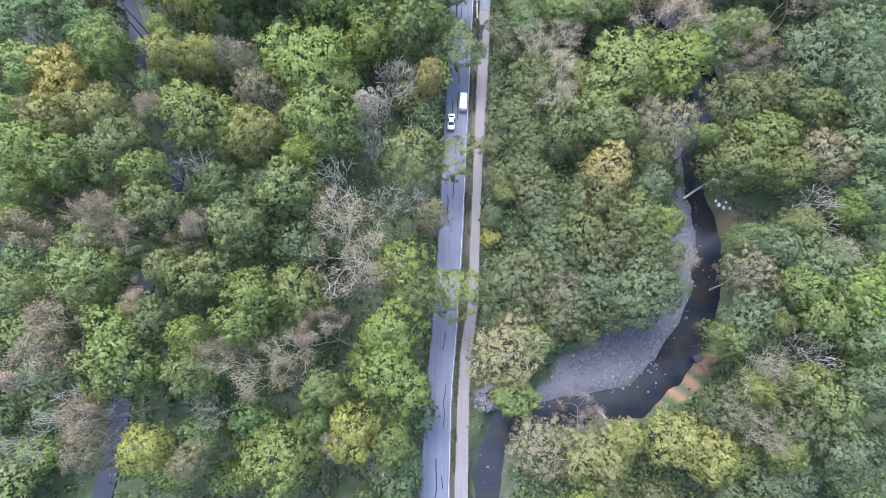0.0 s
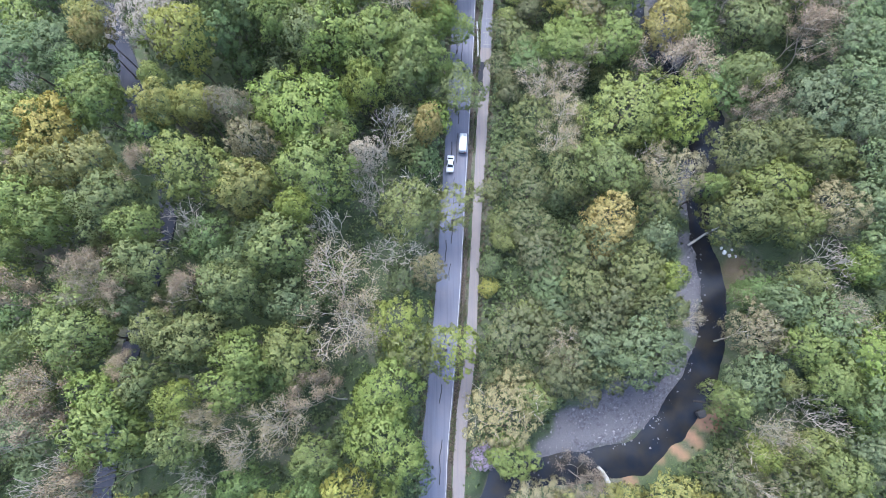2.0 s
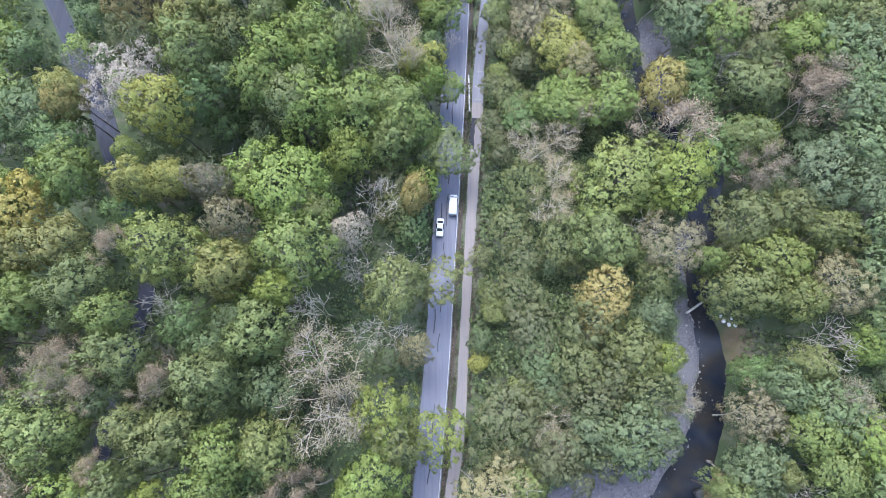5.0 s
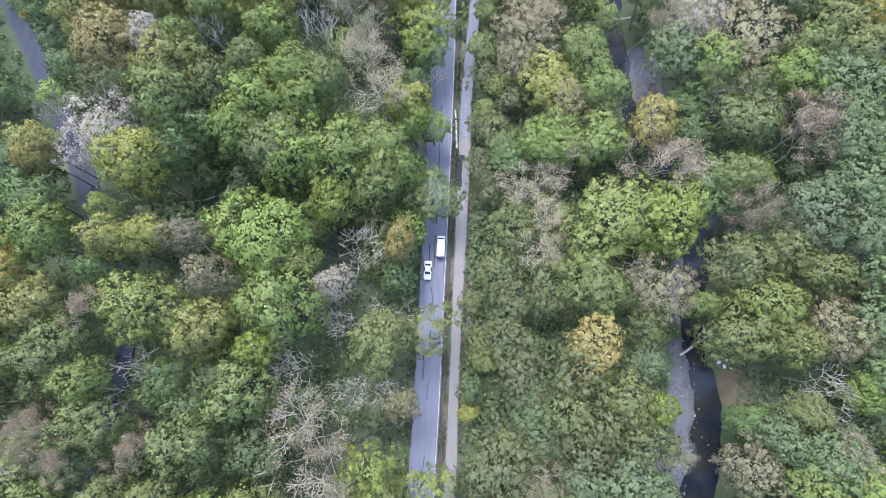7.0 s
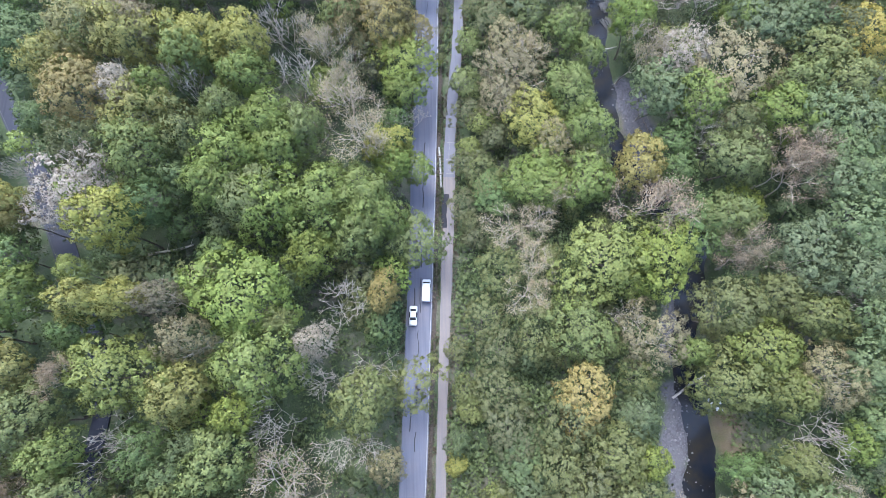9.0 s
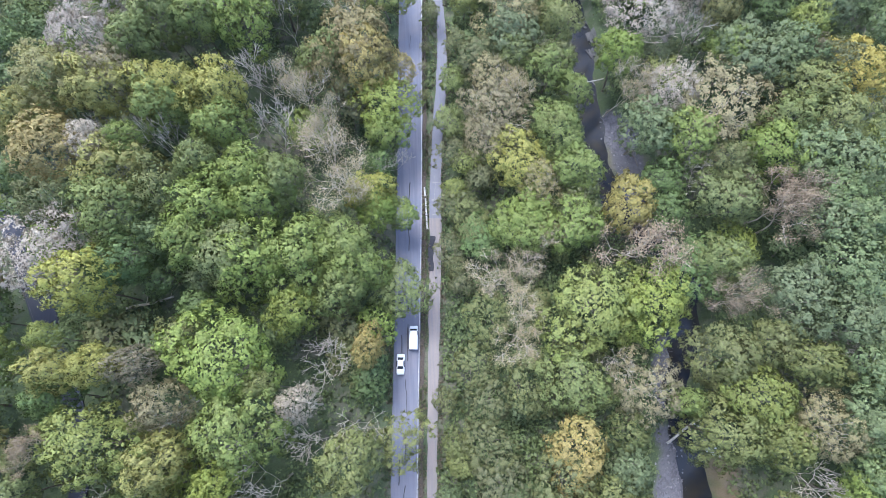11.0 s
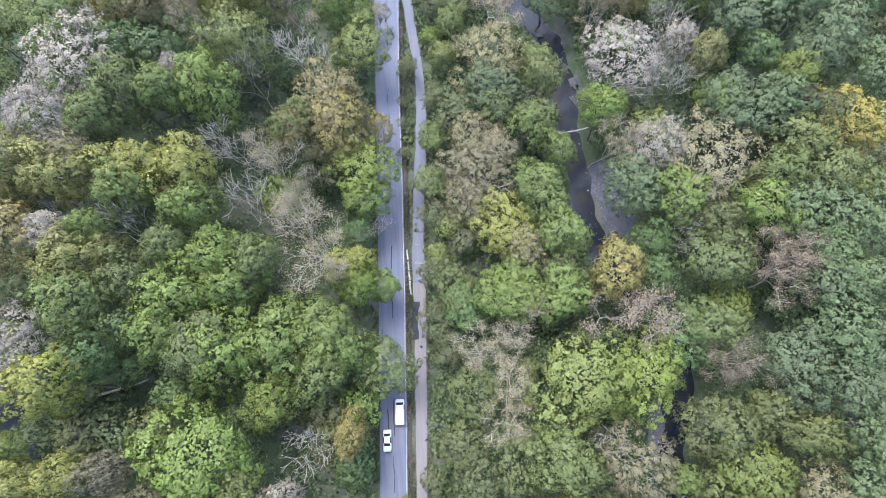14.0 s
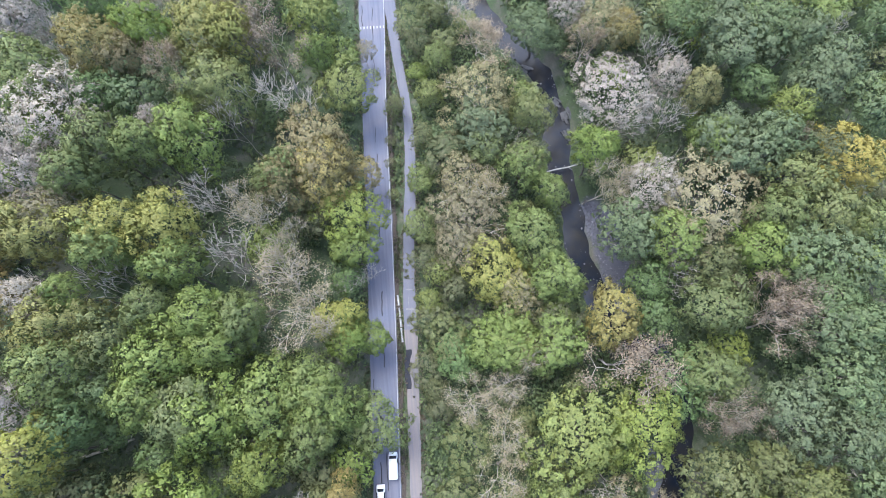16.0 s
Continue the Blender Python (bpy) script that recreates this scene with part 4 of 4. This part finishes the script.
tree("D", 63.7, 94.6, 16.0, 4.4)
tree("A", 54.0, 95.7, 20.3, 5.5)
tree("G", 73.7, 95.8, 20.7, 7.0)
tree("B", 68.5, 102.8, 17.8, 5.2)
tree("D", 64.2, 102.9, 16.2, 4.5)
tree("G", 68.7, 110.0, 20.3, 5.9)
tree("F", 60.3, 114.1, 22.3, 6.0)
tree("W", 66.3, 122.4, 20.3, 6.4)
tree("T", 56.4, 125.0, 21.9, 5.9)
tree("G", 56.6, 131.9, 21.0, 5.3)
tree("B", 75.1, 137.3, 18.3, 5.4)
tree("W", 63.0, 144.4, 20.2, 9.2)
tree("B", 75.4, 156.1, 17.9, 5.0)
tree("P", 58.3, 159.6, 18.9, 5.0)
tree("Q", 68.0, 161.9, 18.3, 3.7)
tree("C", 63.2, 163.6, 19.9, 6.1)
tree("W", 55.8, 169.9, 18.7, 4.9)


# east woods
tree("F", 76.2, -11.8, 20.9, 5.3)
tree("F", 82.1, 0.4, 20.8, 4.6)
tree("F", 83.9, 9.4, 21.0, 4.7)
tree("G", 77.6, 13.0, 20.9, 5.4)
tree("G", 85.5, 18.6, 21.7, 5.7)
tree("F", 77.4, 24.0, 21.1, 6.3)
tree("T", 83.3, 25.6, 21.3, 4.9)
tree("G", 86.2, 36.0, 19.9, 3.6)
tree("F", 90.7, 38.7, 20.8, 4.8)
tree("B", 81.5, 39.6, 19.2, 6.8)
tree("F", 92.2, 48.7, 21.2, 5.6)
tree("C", 83.4, 49.1, 21.1, 6.4)
tree("F", 94.3, 59.5, 21.4, 6.0)
tree("H", 83.7, 59.8, 21.1, 6.3)
tree("H", 77.5, 64.4, 20.3, 5.4)
tree("B", 92.2, 64.9, 17.8, 3.6)
tree("F", 93.7, 68.0, 21.8, 6.1)
tree("F", 84.8, 73.7, 21.7, 7.5)
tree("F", 95.7, 78.7, 21.7, 7.1)
tree("F", 100.1, 88.5, 21.4, 5.5)
tree("F", 94.1, 89.5, 21.5, 6.6)
tree("P", 87.6, 90.9, 21.6, 6.4)
tree("P", 84.8, 93.3, 21.5, 6.4)
tree("F", 95.4, 94.2, 21.5, 6.1)
tree("F", 100.6, 101.4, 21.5, 6.8)
tree("F", 92.3, 102.9, 21.4, 6.5)
tree("O", 76.5, 104.4, 20.0, 5.1)
tree("G", 86.1, 105.9, 21.2, 6.6)
tree("L", 99.8, 111.3, 21.6, 7.1)
tree("G", 90.7, 112.9, 21.4, 6.1)
tree("C", 78.2, 117.8, 20.8, 10.5)
tree("L", 96.3, 119.8, 21.4, 5.7)
tree("Q", 106.9, 122.7, 21.7, 6.4)
tree("O", 102.4, 124.9, 21.5, 5.3)
tree("F", 89.4, 128.2, 21.5, 7.6)
tree("F", 93.8, 128.9, 21.4, 5.8)
tree("C", 98.4, 129.6, 19.1, 2.4)
tree("F", 83.3, 130.1, 21.4, 6.4)
tree("G", 82.2, 131.9, 20.6, 4.7)
tree("F", 114.7, 133.3, 21.4, 6.0)
tree("L", 99.4, 136.5, 20.8, 4.7)
tree("F", 102.6, 139.3, 20.9, 5.0)
tree("Y", 81.5, 143.6, 20.6, 4.9)
tree("F", 108.8, 144.2, 21.1, 8.0)
tree("D", 95.1, 144.4, 16.5, 6.0)
tree("W", 76.3, 147.6, 19.5, 4.1)
tree("F", 106.0, 152.7, 20.9, 5.6)
tree("B", 114.6, 153.3, 16.7, 3.1)
tree("F", 93.1, 154.5, 21.4, 8.5)
tree("D", 124.9, 155.0, 15.2, 4.7)
tree("F", 98.4, 156.1, 21.4, 6.2)
tree("F", 89.2, 159.3, 21.0, 5.2)
tree("F", 82.7, 162.7, 20.6, 5.0)


# ---- trees that fill the woods between ----
def open_ground(x, y, r):
    """How far a crown stays clear of the road, the path and the creek."""
    _, channel = creek_distances(np.array([x]), np.array([y]))
    return line_distance(x, y, ROAD) > 0.75 * r and line_distance(x, y, PATH) > 0.5 * r and channel[0] > r + 1.8 and line_distance(x, y, LANE) > (0.4 * r if y < 55 else 0.6 * r + 0.2)


def fill_woods(most=420):
    rng = np.random.default_rng(23)
    added = 0
    for n in range(26000):
        x, y = rng.uniform(-128, 150), rng.uniform(-34, 206)
        if added >= most or x < -100 - 0.22 * (y + 23) - 8 or x > 100 + 0.28 * (y + 23) + 8 or (y < 60 and x > 128) or (y > 150 and x < -112):
            continue
        zone = 0 if x < 2 else 1 if x < 50 else 2
        r = rng.uniform(3.4, 5.2) * (0.72 if zone == 1 else 1.0) * (1.0 if n < 13000 else 0.72)
        t = np.array(TREES)
        if np.min(np.hypot(t[:, 0] - x, t[:, 1] - y) - 0.72 * t[:, 2]) < 0.3 * r or not open_ground(x, y, r):
            continue
        code = str(rng.choice(["small G", "small D", "small D", "small G", "small D", "small O"] if zone == 0 else ["small O", "small O", "O", "small D", "small O", "small G", "small L"] if zone == 1 else ["small F", "small O", "small G", "small G", "small L", "F", "small D"]))
        tree(code, x, y, min(r * rng.uniform(2.4, 3.2) + (3 if zone == 0 else 2), (13, 8.5, 10)[zone]), r)
        added += 1


fill_woods()
for made in KINDS.values():
    for source, placed in made:
        if not placed:
            for ob in (*source.children, source):
                bpy.data.objects.remove(ob)


# ---- undergrowth ----
def build_undergrowth():
    rng = np.random.default_rng(31)
    n = 24000
    x, y = rng.uniform(-125, 150, n), rng.uniform(-36, 206, n)
    x[:6000], y[:6000] = rng.uniform(9, 68, 6000), rng.uniform(-26, 190, 6000)
    gap = np.minimum(line_distance(x, y, ROAD), line_distance(x, y, PATH))
    _, channel = creek_distances(x, y)
    keep = (gap > 1.2) & (channel > 2.2) & (line_distance(x, y, LANE) > np.where(y > 55, 1.0, -0.4)) & (wander(x, y, 7.0, 7.0) > -1.1)
    x, y = x[keep], y[keep]
    z = ground_height(x, y)
    per = 11
    size = rng.uniform(0.8, 2.9, len(x))
    at = np.repeat(np.stack([x, y, z + 0.55 * size], -1), per, 0)
    v = unit(rng.normal(size=at.shape) + np.array([0, 0, 0.7]))
    at = at + v * np.repeat(size, per)[:, None] * rng.uniform(0.4, 1.0, (len(at), 1))
    verts, faces = sprigs(at, v, 0.38, rng, 0.4)
    tagged(new("undergrowth", mesh_of("undergrowth", verts, faces, UNDER, tuft=np.repeat(rng.uniform(0, 1, len(x)), 3 * per), lie=np.repeat(unit(v + np.array([0, 0, 0.4])), 3, 0))), "low green shrubs and saplings on the forest floor", "undergrowth", kind="stuff")


def build_stones():
    rng = np.random.default_rng(41)
    bm = bmesh.new()
    bmesh.ops.create_icosphere(bm, subdivisions=1, radius=1.0)
    ball = np.array([v.co[:] for v in bm.verts])
    tri = np.array([[v.index for v in f.verts] for f in bm.faces])
    bm.free()
    n = 16000
    x, y = rng.uniform(8, 76, n), rng.uniform(-30, 175, n)
    water, channel = creek_distances(x, y)
    keep = (bar_distance(x, y) < 1.0) & (water > -1.0) | (channel < 0.3) & (wander(x, y, 4.0, 8.0) > 0.35) & (rng.random(n) < 0.35)
    x, y = x[keep][:3000], y[keep][:3000]
    z = np.maximum(ground_height(x, y), -3.3)
    size = 0.09 + 0.22 * rng.random(len(x)) ** 3
    verts = ball[None] * (size[:, None, None] * rng.uniform(0.6, 1.35, (len(x), 1, 3))) * rng.uniform(0.8, 1.2, (len(x), len(ball), 1)) * np.array([1, 1, 0.6])
    verts = verts + np.stack([x, y, z + 0.02], -1)[:, None]
    faces = tri[None] + (np.arange(len(x)) * len(ball))[:, None, None]
    tagged(new("river_stones", mesh_of("river_stones", verts.reshape(-1, 3), faces.reshape(-1, 3), STONES)), "pale rounded stones on the gravel bars and in the shallows", "stones", kind="stuff")


def build_verge():
    """Weeds, dead grass and fallen twigs along the road and the path."""
    rng = np.random.default_rng(37)
    for name, line, low, high, count, material, label in (
        ("verge_weeds", ROAD, 0.12, 1.5, 3600, UNDER, "green weeds and seedlings in the ditch beside the road"),
        ("dry_grass", ROAD, 0.05, 1.3, 3600, DRY, "dry brown grass and litter along the road edge"),
        ("path_grass", PATH, 0.0, 1.1, 2600, DRY, "tan grass fringe along the paved trail"),
    ):
        a, across = spread(line, 1.0)
        a, across = (v[(a[:, 1] > -40) & (a[:, 1] < 205)] for v in (a, across))
        k = rng.integers(0, len(a), count)
        off = (a[k, 2] + rng.uniform(low, high, count)) * rng.choice([1, 1, -1], count)
        x, y = a[k, 0] + across[k, 0] * off, a[k, 1] + across[k, 1] * off + rng.uniform(-0.5, 0.5, count)
        clear = (line_distance(x, y, ROAD) > 0.04) & (line_distance(x, y, PATH) > 0.02) & (wander(x, y, 2.6, 9.0) > (-0.1 if material is UNDER else -0.6))
        x, y = x[clear], y[clear]
        size = rng.uniform(0.12, 0.4, len(x)) * (1.5 if material is UNDER else 0.8)
        at = np.repeat(np.stack([x, y, ground_height(x, y) + 0.5 * size], -1), 9, 0)
        v = unit(rng.normal(size=at.shape) + np.array([0, 0, 0.8]))
        at = at + v * np.repeat(size, 9)[:, None] * rng.uniform(0.3, 1.0, (len(at), 1))
        verts, faces = sprigs(at, v, 0.15, rng, 0.7)
        tagged(new(name, mesh_of(name, verts, faces, material)), label, "grass", kind="stuff")


build_undergrowth()
build_verge()
build_stones()


PALE_ROCK = plain("pale rock", (0.40, 0.40, 0.41), 0.85, vary=0.3)


# ---- fallen logs, ledges, pipes ----
def bent_log(name, label, start, end, r0, r1, stubs, seed, material=LOGWOOD):
    rng = np.random.default_rng(seed)
    p, q = np.array(start, float), np.array(end, float)
    n, sides = 14, 9
    way = unit(q - p)
    side = unit(np.cross(way, (0, 0, 1.0)))
    up = np.cross(side, way)
    verts = []
    for k in range(n + 1):
        s = k / n
        c = p + (q - p) * s + side * 0.12 * math.sin(3.1 * s * 2 + seed) + up * 0.1 * math.sin(2.2 * s * 3)
        r = r0 + (r1 - r0) * s
        for j in range(sides):
            t = 6.2832 * j / sides
            verts.append(c + (side * math.cos(t) + up * math.sin(t)) * r * rng.uniform(0.86, 1.12))
    faces = [(k * sides + j, k * sides + (j + 1) % sides, (k + 1) * sides + (j + 1) % sides, (k + 1) * sides + j) for k in range(n) for j in range(sides)]
    faces += [tuple(range(sides))[::-1], tuple(range(n * sides, (n + 1) * sides))]
    log = tagged(new(name, mesh_of(name, verts, faces, material, True)), label, "log")
    for _ in range(stubs):
        s = rng.uniform(0.3, 0.97)
        c = p + (q - p) * s
        out = unit(side * rng.choice([-1, 1]) + 0.5 * way + 0.5 * up * rng.random())
        v, f = tubes([(*c, *(c + out * rng.uniform(0.6, 1.8)), 0.07, 0.03)], 5)
        part("branch_stub", mesh_of("branch_stub", v, f, material), log)
    return log


bent_log("fallen_log", "pale bleached trunk fallen across the creek", (59.6, 45.0, -1.6), (67.4, 49.6, -1.2), 0.30, 0.22, 2, 1)
bent_log("fallen_log", "short thick grey trunk stranded on the creek bank", (35.0, -5.2, -2.95), (37.3, -9.4, -1.9), 0.34, 0.62, 1, 2)
bent_log("fallen_log", "slim pale trunk lying over the narrow creek", (46.2, 133.2, -1.4), (58.0, 135.3, -1.5), 0.20, 0.14, 2, 3)
bent_log("fallen_log", "grey trunk lying in a clearing on the slope", (-57.5, 79.0, 6.6), (-47.5, 81.6, 5.0), 0.32, 0.22, 3, 4, PALE_BARK)
bent_log("driftwood", "thin driftwood branch on the gravel bar", (63.2, 110.5, -2.6), (61.2, 116.5, -2.6), 0.09, 0.05, 3, 5, BARK)


def boulder(x, y, z, sx, sy, sz, turn, label, material=LEDGE, name="boulder"):
    rng = np.random.default_rng(int(abs(x * 13 + y * 7)))
    bm = bmesh.new()
    bmesh.ops.create_icosphere(bm, subdivisions=3, radius=1.0)
    for v in bm.verts:
        c = v.co
        c *= 1 + 0.22 * noise.noise(c * 1.7 + Vector((x, y, 0)))
        v.co = Vector((max(-0.8, min(0.8, c.x)) * sx, max(-0.8, min(0.8, c.y)) * sy, max(-0.7, min(0.62, c.z)) * sz))
    ob = new(name, bm_mesh(name, bm, material))
    ob.matrix_basis = pose(x, y, z, rng.normal() * 4, rng.normal() * 4, turn)
    return tagged(ob, label, "rock", group="creek rocks")


boulder(58.6, 6.0, -2.6, 1.2, 1.0, 1.0, 20, "pale square boulder at the foot of the clay bank")


def rock_ledge(x, y, z, turn, count, wide, label):
    """A few thin, cracked plates of bedrock, stepping down into the water."""
    rng = np.random.default_rng(int(x * 31 + y * 17))
    bm = bmesh.new()
    for k in range(count):
        made = bmesh.ops.create_cube(bm, size=1.0)["verts"]
        for v in made:
            v.co.x *= 1 + rng.uniform(-0.25, 0.1)
            v.co.y *= 1 + rng.uniform(-0.3, 0.1)
        m = pose(k * 0.55 - count * 0.27, rng.uniform(-0.5, 0.5), 0.16 * k * rng.uniform(0.5, 1.0), rng.normal() * 3, -6 + rng.normal() * 3, rng.normal() * 7)
        bmesh.ops.transform(bm, matrix=m @ Matrix.Diagonal((rng.uniform(0.4, 0.75), wide * rng.uniform(0.5, 1.1), rng.uniform(0.2, 0.4), 1)), verts=made)
    bmesh.ops.bevel(bm, geom=list(bm.edges), offset=0.04, segments=1, affect="EDGES")
    ob = new("rock_ledge", bm_mesh("rock_ledge", bm, LEDGE))
    ob.matrix_basis = pose(x, y, z, 0, 0, turn)
    return tagged(ob, label, "rock", group="creek rocks")


for lx, ly, lt, ln, lw in ((56.4, 149.5, 12, 5, 3.6), (55.9, 144.0, 22, 4, 3.4), (54.2, 153.5, 40, 4, 2.6), (44.6, 165.5, 30, 5, 3.0), (47.4, 164.0, 60, 4, 3.2)):
    rock_ledge(lx, ly, -3.15, lt, ln, lw, "dark layered rock ledge at the edge of the creek")
for sx, sy, ss in ((68.2, 43.2, 0.5), (69.1, 42.3, 0.42), (67.7, 44.3, 0.36), (69.6, 43.6, 0.3), (70.2, 42.0, 0.34)):
    boulder(sx, sy, float(ground_height(sx, sy)) + 0.1, ss * 1.3, ss, ss * 0.8, 30 * sx, "pale broken rock on the creek bank", PALE_ROCK)
def concrete_pipe(x, y, length, turn):
    bm = bmesh.new()
    ring = []
    for z, r in ((0, 0.30), (0.25, 0.30), (0.27, 0.24), (length - 0.02, 0.24), (length, 0.22), (length, 0.17), (0, 0.19)):
        ring.append([bm.verts.new((r * math.cos(t * math.pi / 7), z, 0.3 + r * math.sin(t * math.pi / 7))) for t in range(14)])
    for a, b in zip(ring, ring[1:] + ring[:1]):
        for k in range(14):
            bm.faces.new((a[k], a[(k + 1) % 14], b[(k + 1) % 14], b[k]))
    ob = new("drain_pipe", bm_mesh("drain_pipe", bm, CONCRETE))
    ob.matrix_basis = pose(x, y, float(ground_height(x, y)), 0, 0, turn)
    tagged(ob, "white concrete drain pipe lying in the ditch", "pipe", group="pipes along the ditch")


for px, py, pl, pt in ((9.35, 95.9, 3.2, 1), (9.3, 99.4, 2.0, 1), (9.25, 101.7, 2.1, 2), (9.2, 104.3, 2.4, 3)):
    concrete_pipe(px, py, pl, pt)


def joint_dashes():
    """A row of short pale dashes across the road."""
    for k in range(8):
        x, y = 5.4 + 0.86 * k, 178.6 - 0.03 * k
        bm = bmesh.new()
        bmesh.ops.create_cube(bm, size=1.0, matrix=Matrix.Translation((x, y, 0.107)) @ Matrix.Diagonal((0.34, 0.75, 0.012, 1)))
        part("road_mark", bm_mesh("road_mark", bm, PAINT), bpy.data.objects["road"], "worn white dash")


joint_dashes()


# ---- vehicles ----
def shell(name, sections, material):
    """A body lofted through cross-sections: y, half width, foot, shoulder height, roof half width, roof height."""
    bm = bmesh.new()
    rings = []
    for y, w, z0, z1, rw, z2 in sections:
        rings.append([bm.verts.new(p) for p in ((-w * 0.94, y, z0), (-w, y, z0 + 0.25), (-w, y, z1), (-rw, y, z2), (rw, y, z2), (w, y, z1), (w, y, z0 + 0.25), (w * 0.94, y, z0))])
    for a, b in zip(rings, rings[1:]):
        for k in range(8):
            bm.faces.new((a[k], b[k], b[(k + 1) % 8], a[(k + 1) % 8]))
    bm.faces.new(rings[0])
    bm.faces.new(rings[-1][::-1])
    bmesh.ops.recalc_face_normals(bm, faces=bm.faces)
    bmesh.ops.bevel(bm, geom=list(bm.edges), offset=0.04, segments=2, affect="EDGES")
    return bm_mesh(name, bm, material, True)


def slab(name, corners, material, thick=0.02):
    bm = bmesh.new()
    a = [bm.verts.new(c) for c in corners]
    f = bm.faces.new(a)
    f.normal_update()
    up = f.normal * thick
    b = [bm.verts.new(Vector(c) + up) for c in corners]
    bm.faces.new(b)
    for k in range(len(a)):
        bm.faces.new((a[k], a[(k + 1) % len(a)], b[(k + 1) % len(a)], b[k]))
    bmesh.ops.recalc_face_normals(bm, faces=bm.faces)
    return bm_mesh(name, bm, material)


def wheel(parent, x, y, r, w):
    bm = bmesh.new()
    bmesh.ops.create_cone(bm, cap_ends=True, segments=20, radius1=r, radius2=r, depth=w)
    bmesh.ops.bevel(bm, geom=list(bm.edges), offset=0.03, segments=1, affect="EDGES")
    whole = part("wheel", bm_mesh("tyre", bm, RUBBER), parent, "black rubber tyre")
    whole.matrix_basis = pose(x, y, r, 0, 90, 0)
    bm = bmesh.new()
    bmesh.ops.create_cone(bm, cap_ends=True, segments=16, radius1=r * 0.6, radius2=r * 0.55, depth=w + 0.02)
    part("rim", bm_mesh("rim", bm, STEEL), whole, "steel rim")


def vehicle(name, label, category, sections, panes, lamps, wheels, m):
    car = tagged(new(name), label, category)
    part("body", shell("body", sections, WHITE_CAR), car)
    for pane_name, corners in panes:
        part(pane_name, slab(pane_name, corners, GLASS), car, "dark tinted glass")
    for lamp_name, x, y, z, material in lamps:
        part(lamp_name, slab(lamp_name, [(x - 0.16, y, z - 0.08), (x + 0.16, y, z - 0.08), (x + 0.16, y, z + 0.08), (x - 0.16, y, z + 0.08)], material, 0.05), car)
    for x, y, r in wheels:
        wheel(car, x, y, r, 0.22)
    car.matrix_basis = m


VAN = [(-2.6, 0.93, 0.45, 1.1, 0.86, 2.02), (-2.5, 0.97, 0.35, 1.15, 0.88, 2.1), (1.0, 0.97, 0.35, 1.15, 0.86, 2.1), (1.45, 0.97, 0.35, 1.12, 0.82, 1.98), (2.0, 0.96, 0.35, 1.05, 0.84, 1.25), (2.45, 0.92, 0.38, 0.92, 0.82, 1.05), (2.65, 0.82, 0.45, 0.75, 0.72, 0.85)]
VAN_GLASS = [
    ("windscreen", [(-0.74, 1.50, 1.97), (0.74, 1.50, 1.97), (0.78, 1.98, 1.32), (-0.78, 1.98, 1.32)]),
    ("side_window", [(-0.985, 0.6, 1.25), (-0.985, 1.5, 1.25), (-0.90, 1.35, 1.85), (-0.90, 0.6, 1.85)]),
    ("side_window", [(0.985, 1.5, 1.25), (0.985, 0.6, 1.25), (0.90, 0.6, 1.85), (0.90, 1.35, 1.85)]),
]
VAN_LAMPS = [("headlight", -0.62, 2.62, 0.72, CLEAR_LAMP), ("headlight", 0.62, 2.62, 0.72, CLEAR_LAMP), ("tail_lamp", -0.7, -2.63, 0.95, RED_LAMP), ("tail_lamp", 0.7, -2.63, 0.95, RED_LAMP)]
SEDAN = [(-2.25, 0.78, 0.4, 0.78, 0.70, 0.92), (-2.0, 0.87, 0.32, 0.88, 0.74, 1.02), (-1.55, 0.9, 0.3, 0.92, 0.70, 1.10), (-0.9, 0.9, 0.3, 0.93, 0.62, 1.43), (0.35, 0.9, 0.3, 0.92, 0.62, 1.45), (1.05, 0.9, 0.3, 0.90, 0.72, 1.02), (1.9, 0.87, 0.3, 0.78, 0.74, 0.88), (2.25, 0.76, 0.38, 0.62, 0.66, 0.70)]
SEDAN_GLASS = [
    ("windscreen", [(-0.60, 0.42, 1.45), (0.60, 0.42, 1.45), (0.70, 1.02, 1.07), (-0.70, 1.02, 1.07)]),
    ("rear_window", [(0.60, -0.95, 1.44), (-0.60, -0.95, 1.44), (-0.68, -1.5, 1.15), (0.68, -1.5, 1.15)]),
    ("side_window", [(-0.90, -0.8, 0.98), (-0.90, 0.6, 0.98), (-0.66, 0.3, 1.38), (-0.66, -0.75, 1.38)]),
    ("side_window", [(0.90, 0.6, 0.98), (0.90, -0.8, 0.98), (0.66, -0.75, 1.38), (0.66, 0.3, 1.38)]),
]
SEDAN_LAMPS = [("headlight", -0.5, 2.22, 0.6, CLEAR_LAMP), ("headlight", 0.5, 2.22, 0.6, CLEAR_LAMP), ("tail_lamp", -0.55, -2.24, 0.75, RED_LAMP), ("tail_lamp", 0.55, -2.24, 0.75, RED_LAMP)]
vehicle("delivery_van", "white delivery van driving on the asphalt road", "van", VAN, VAN_GLASS, VAN_LAMPS, [(-0.85, 1.7, 0.34), (0.85, 1.7, 0.34), (-0.85, -1.7, 0.34), (0.85, -1.7, 0.34)], pose(5.2, 70.3, 0.10, 0, 0, -3))
vehicle("car", "small white car on the asphalt road", "car", SEDAN, SEDAN_GLASS, SEDAN_LAMPS, [(-0.78, 1.4, 0.31), (0.78, 1.4, 0.31), (-0.78, -1.4, 0.31), (0.78, -1.4, 0.31)], pose(2.1, 64.6, 0.10, 0, 0, 177))
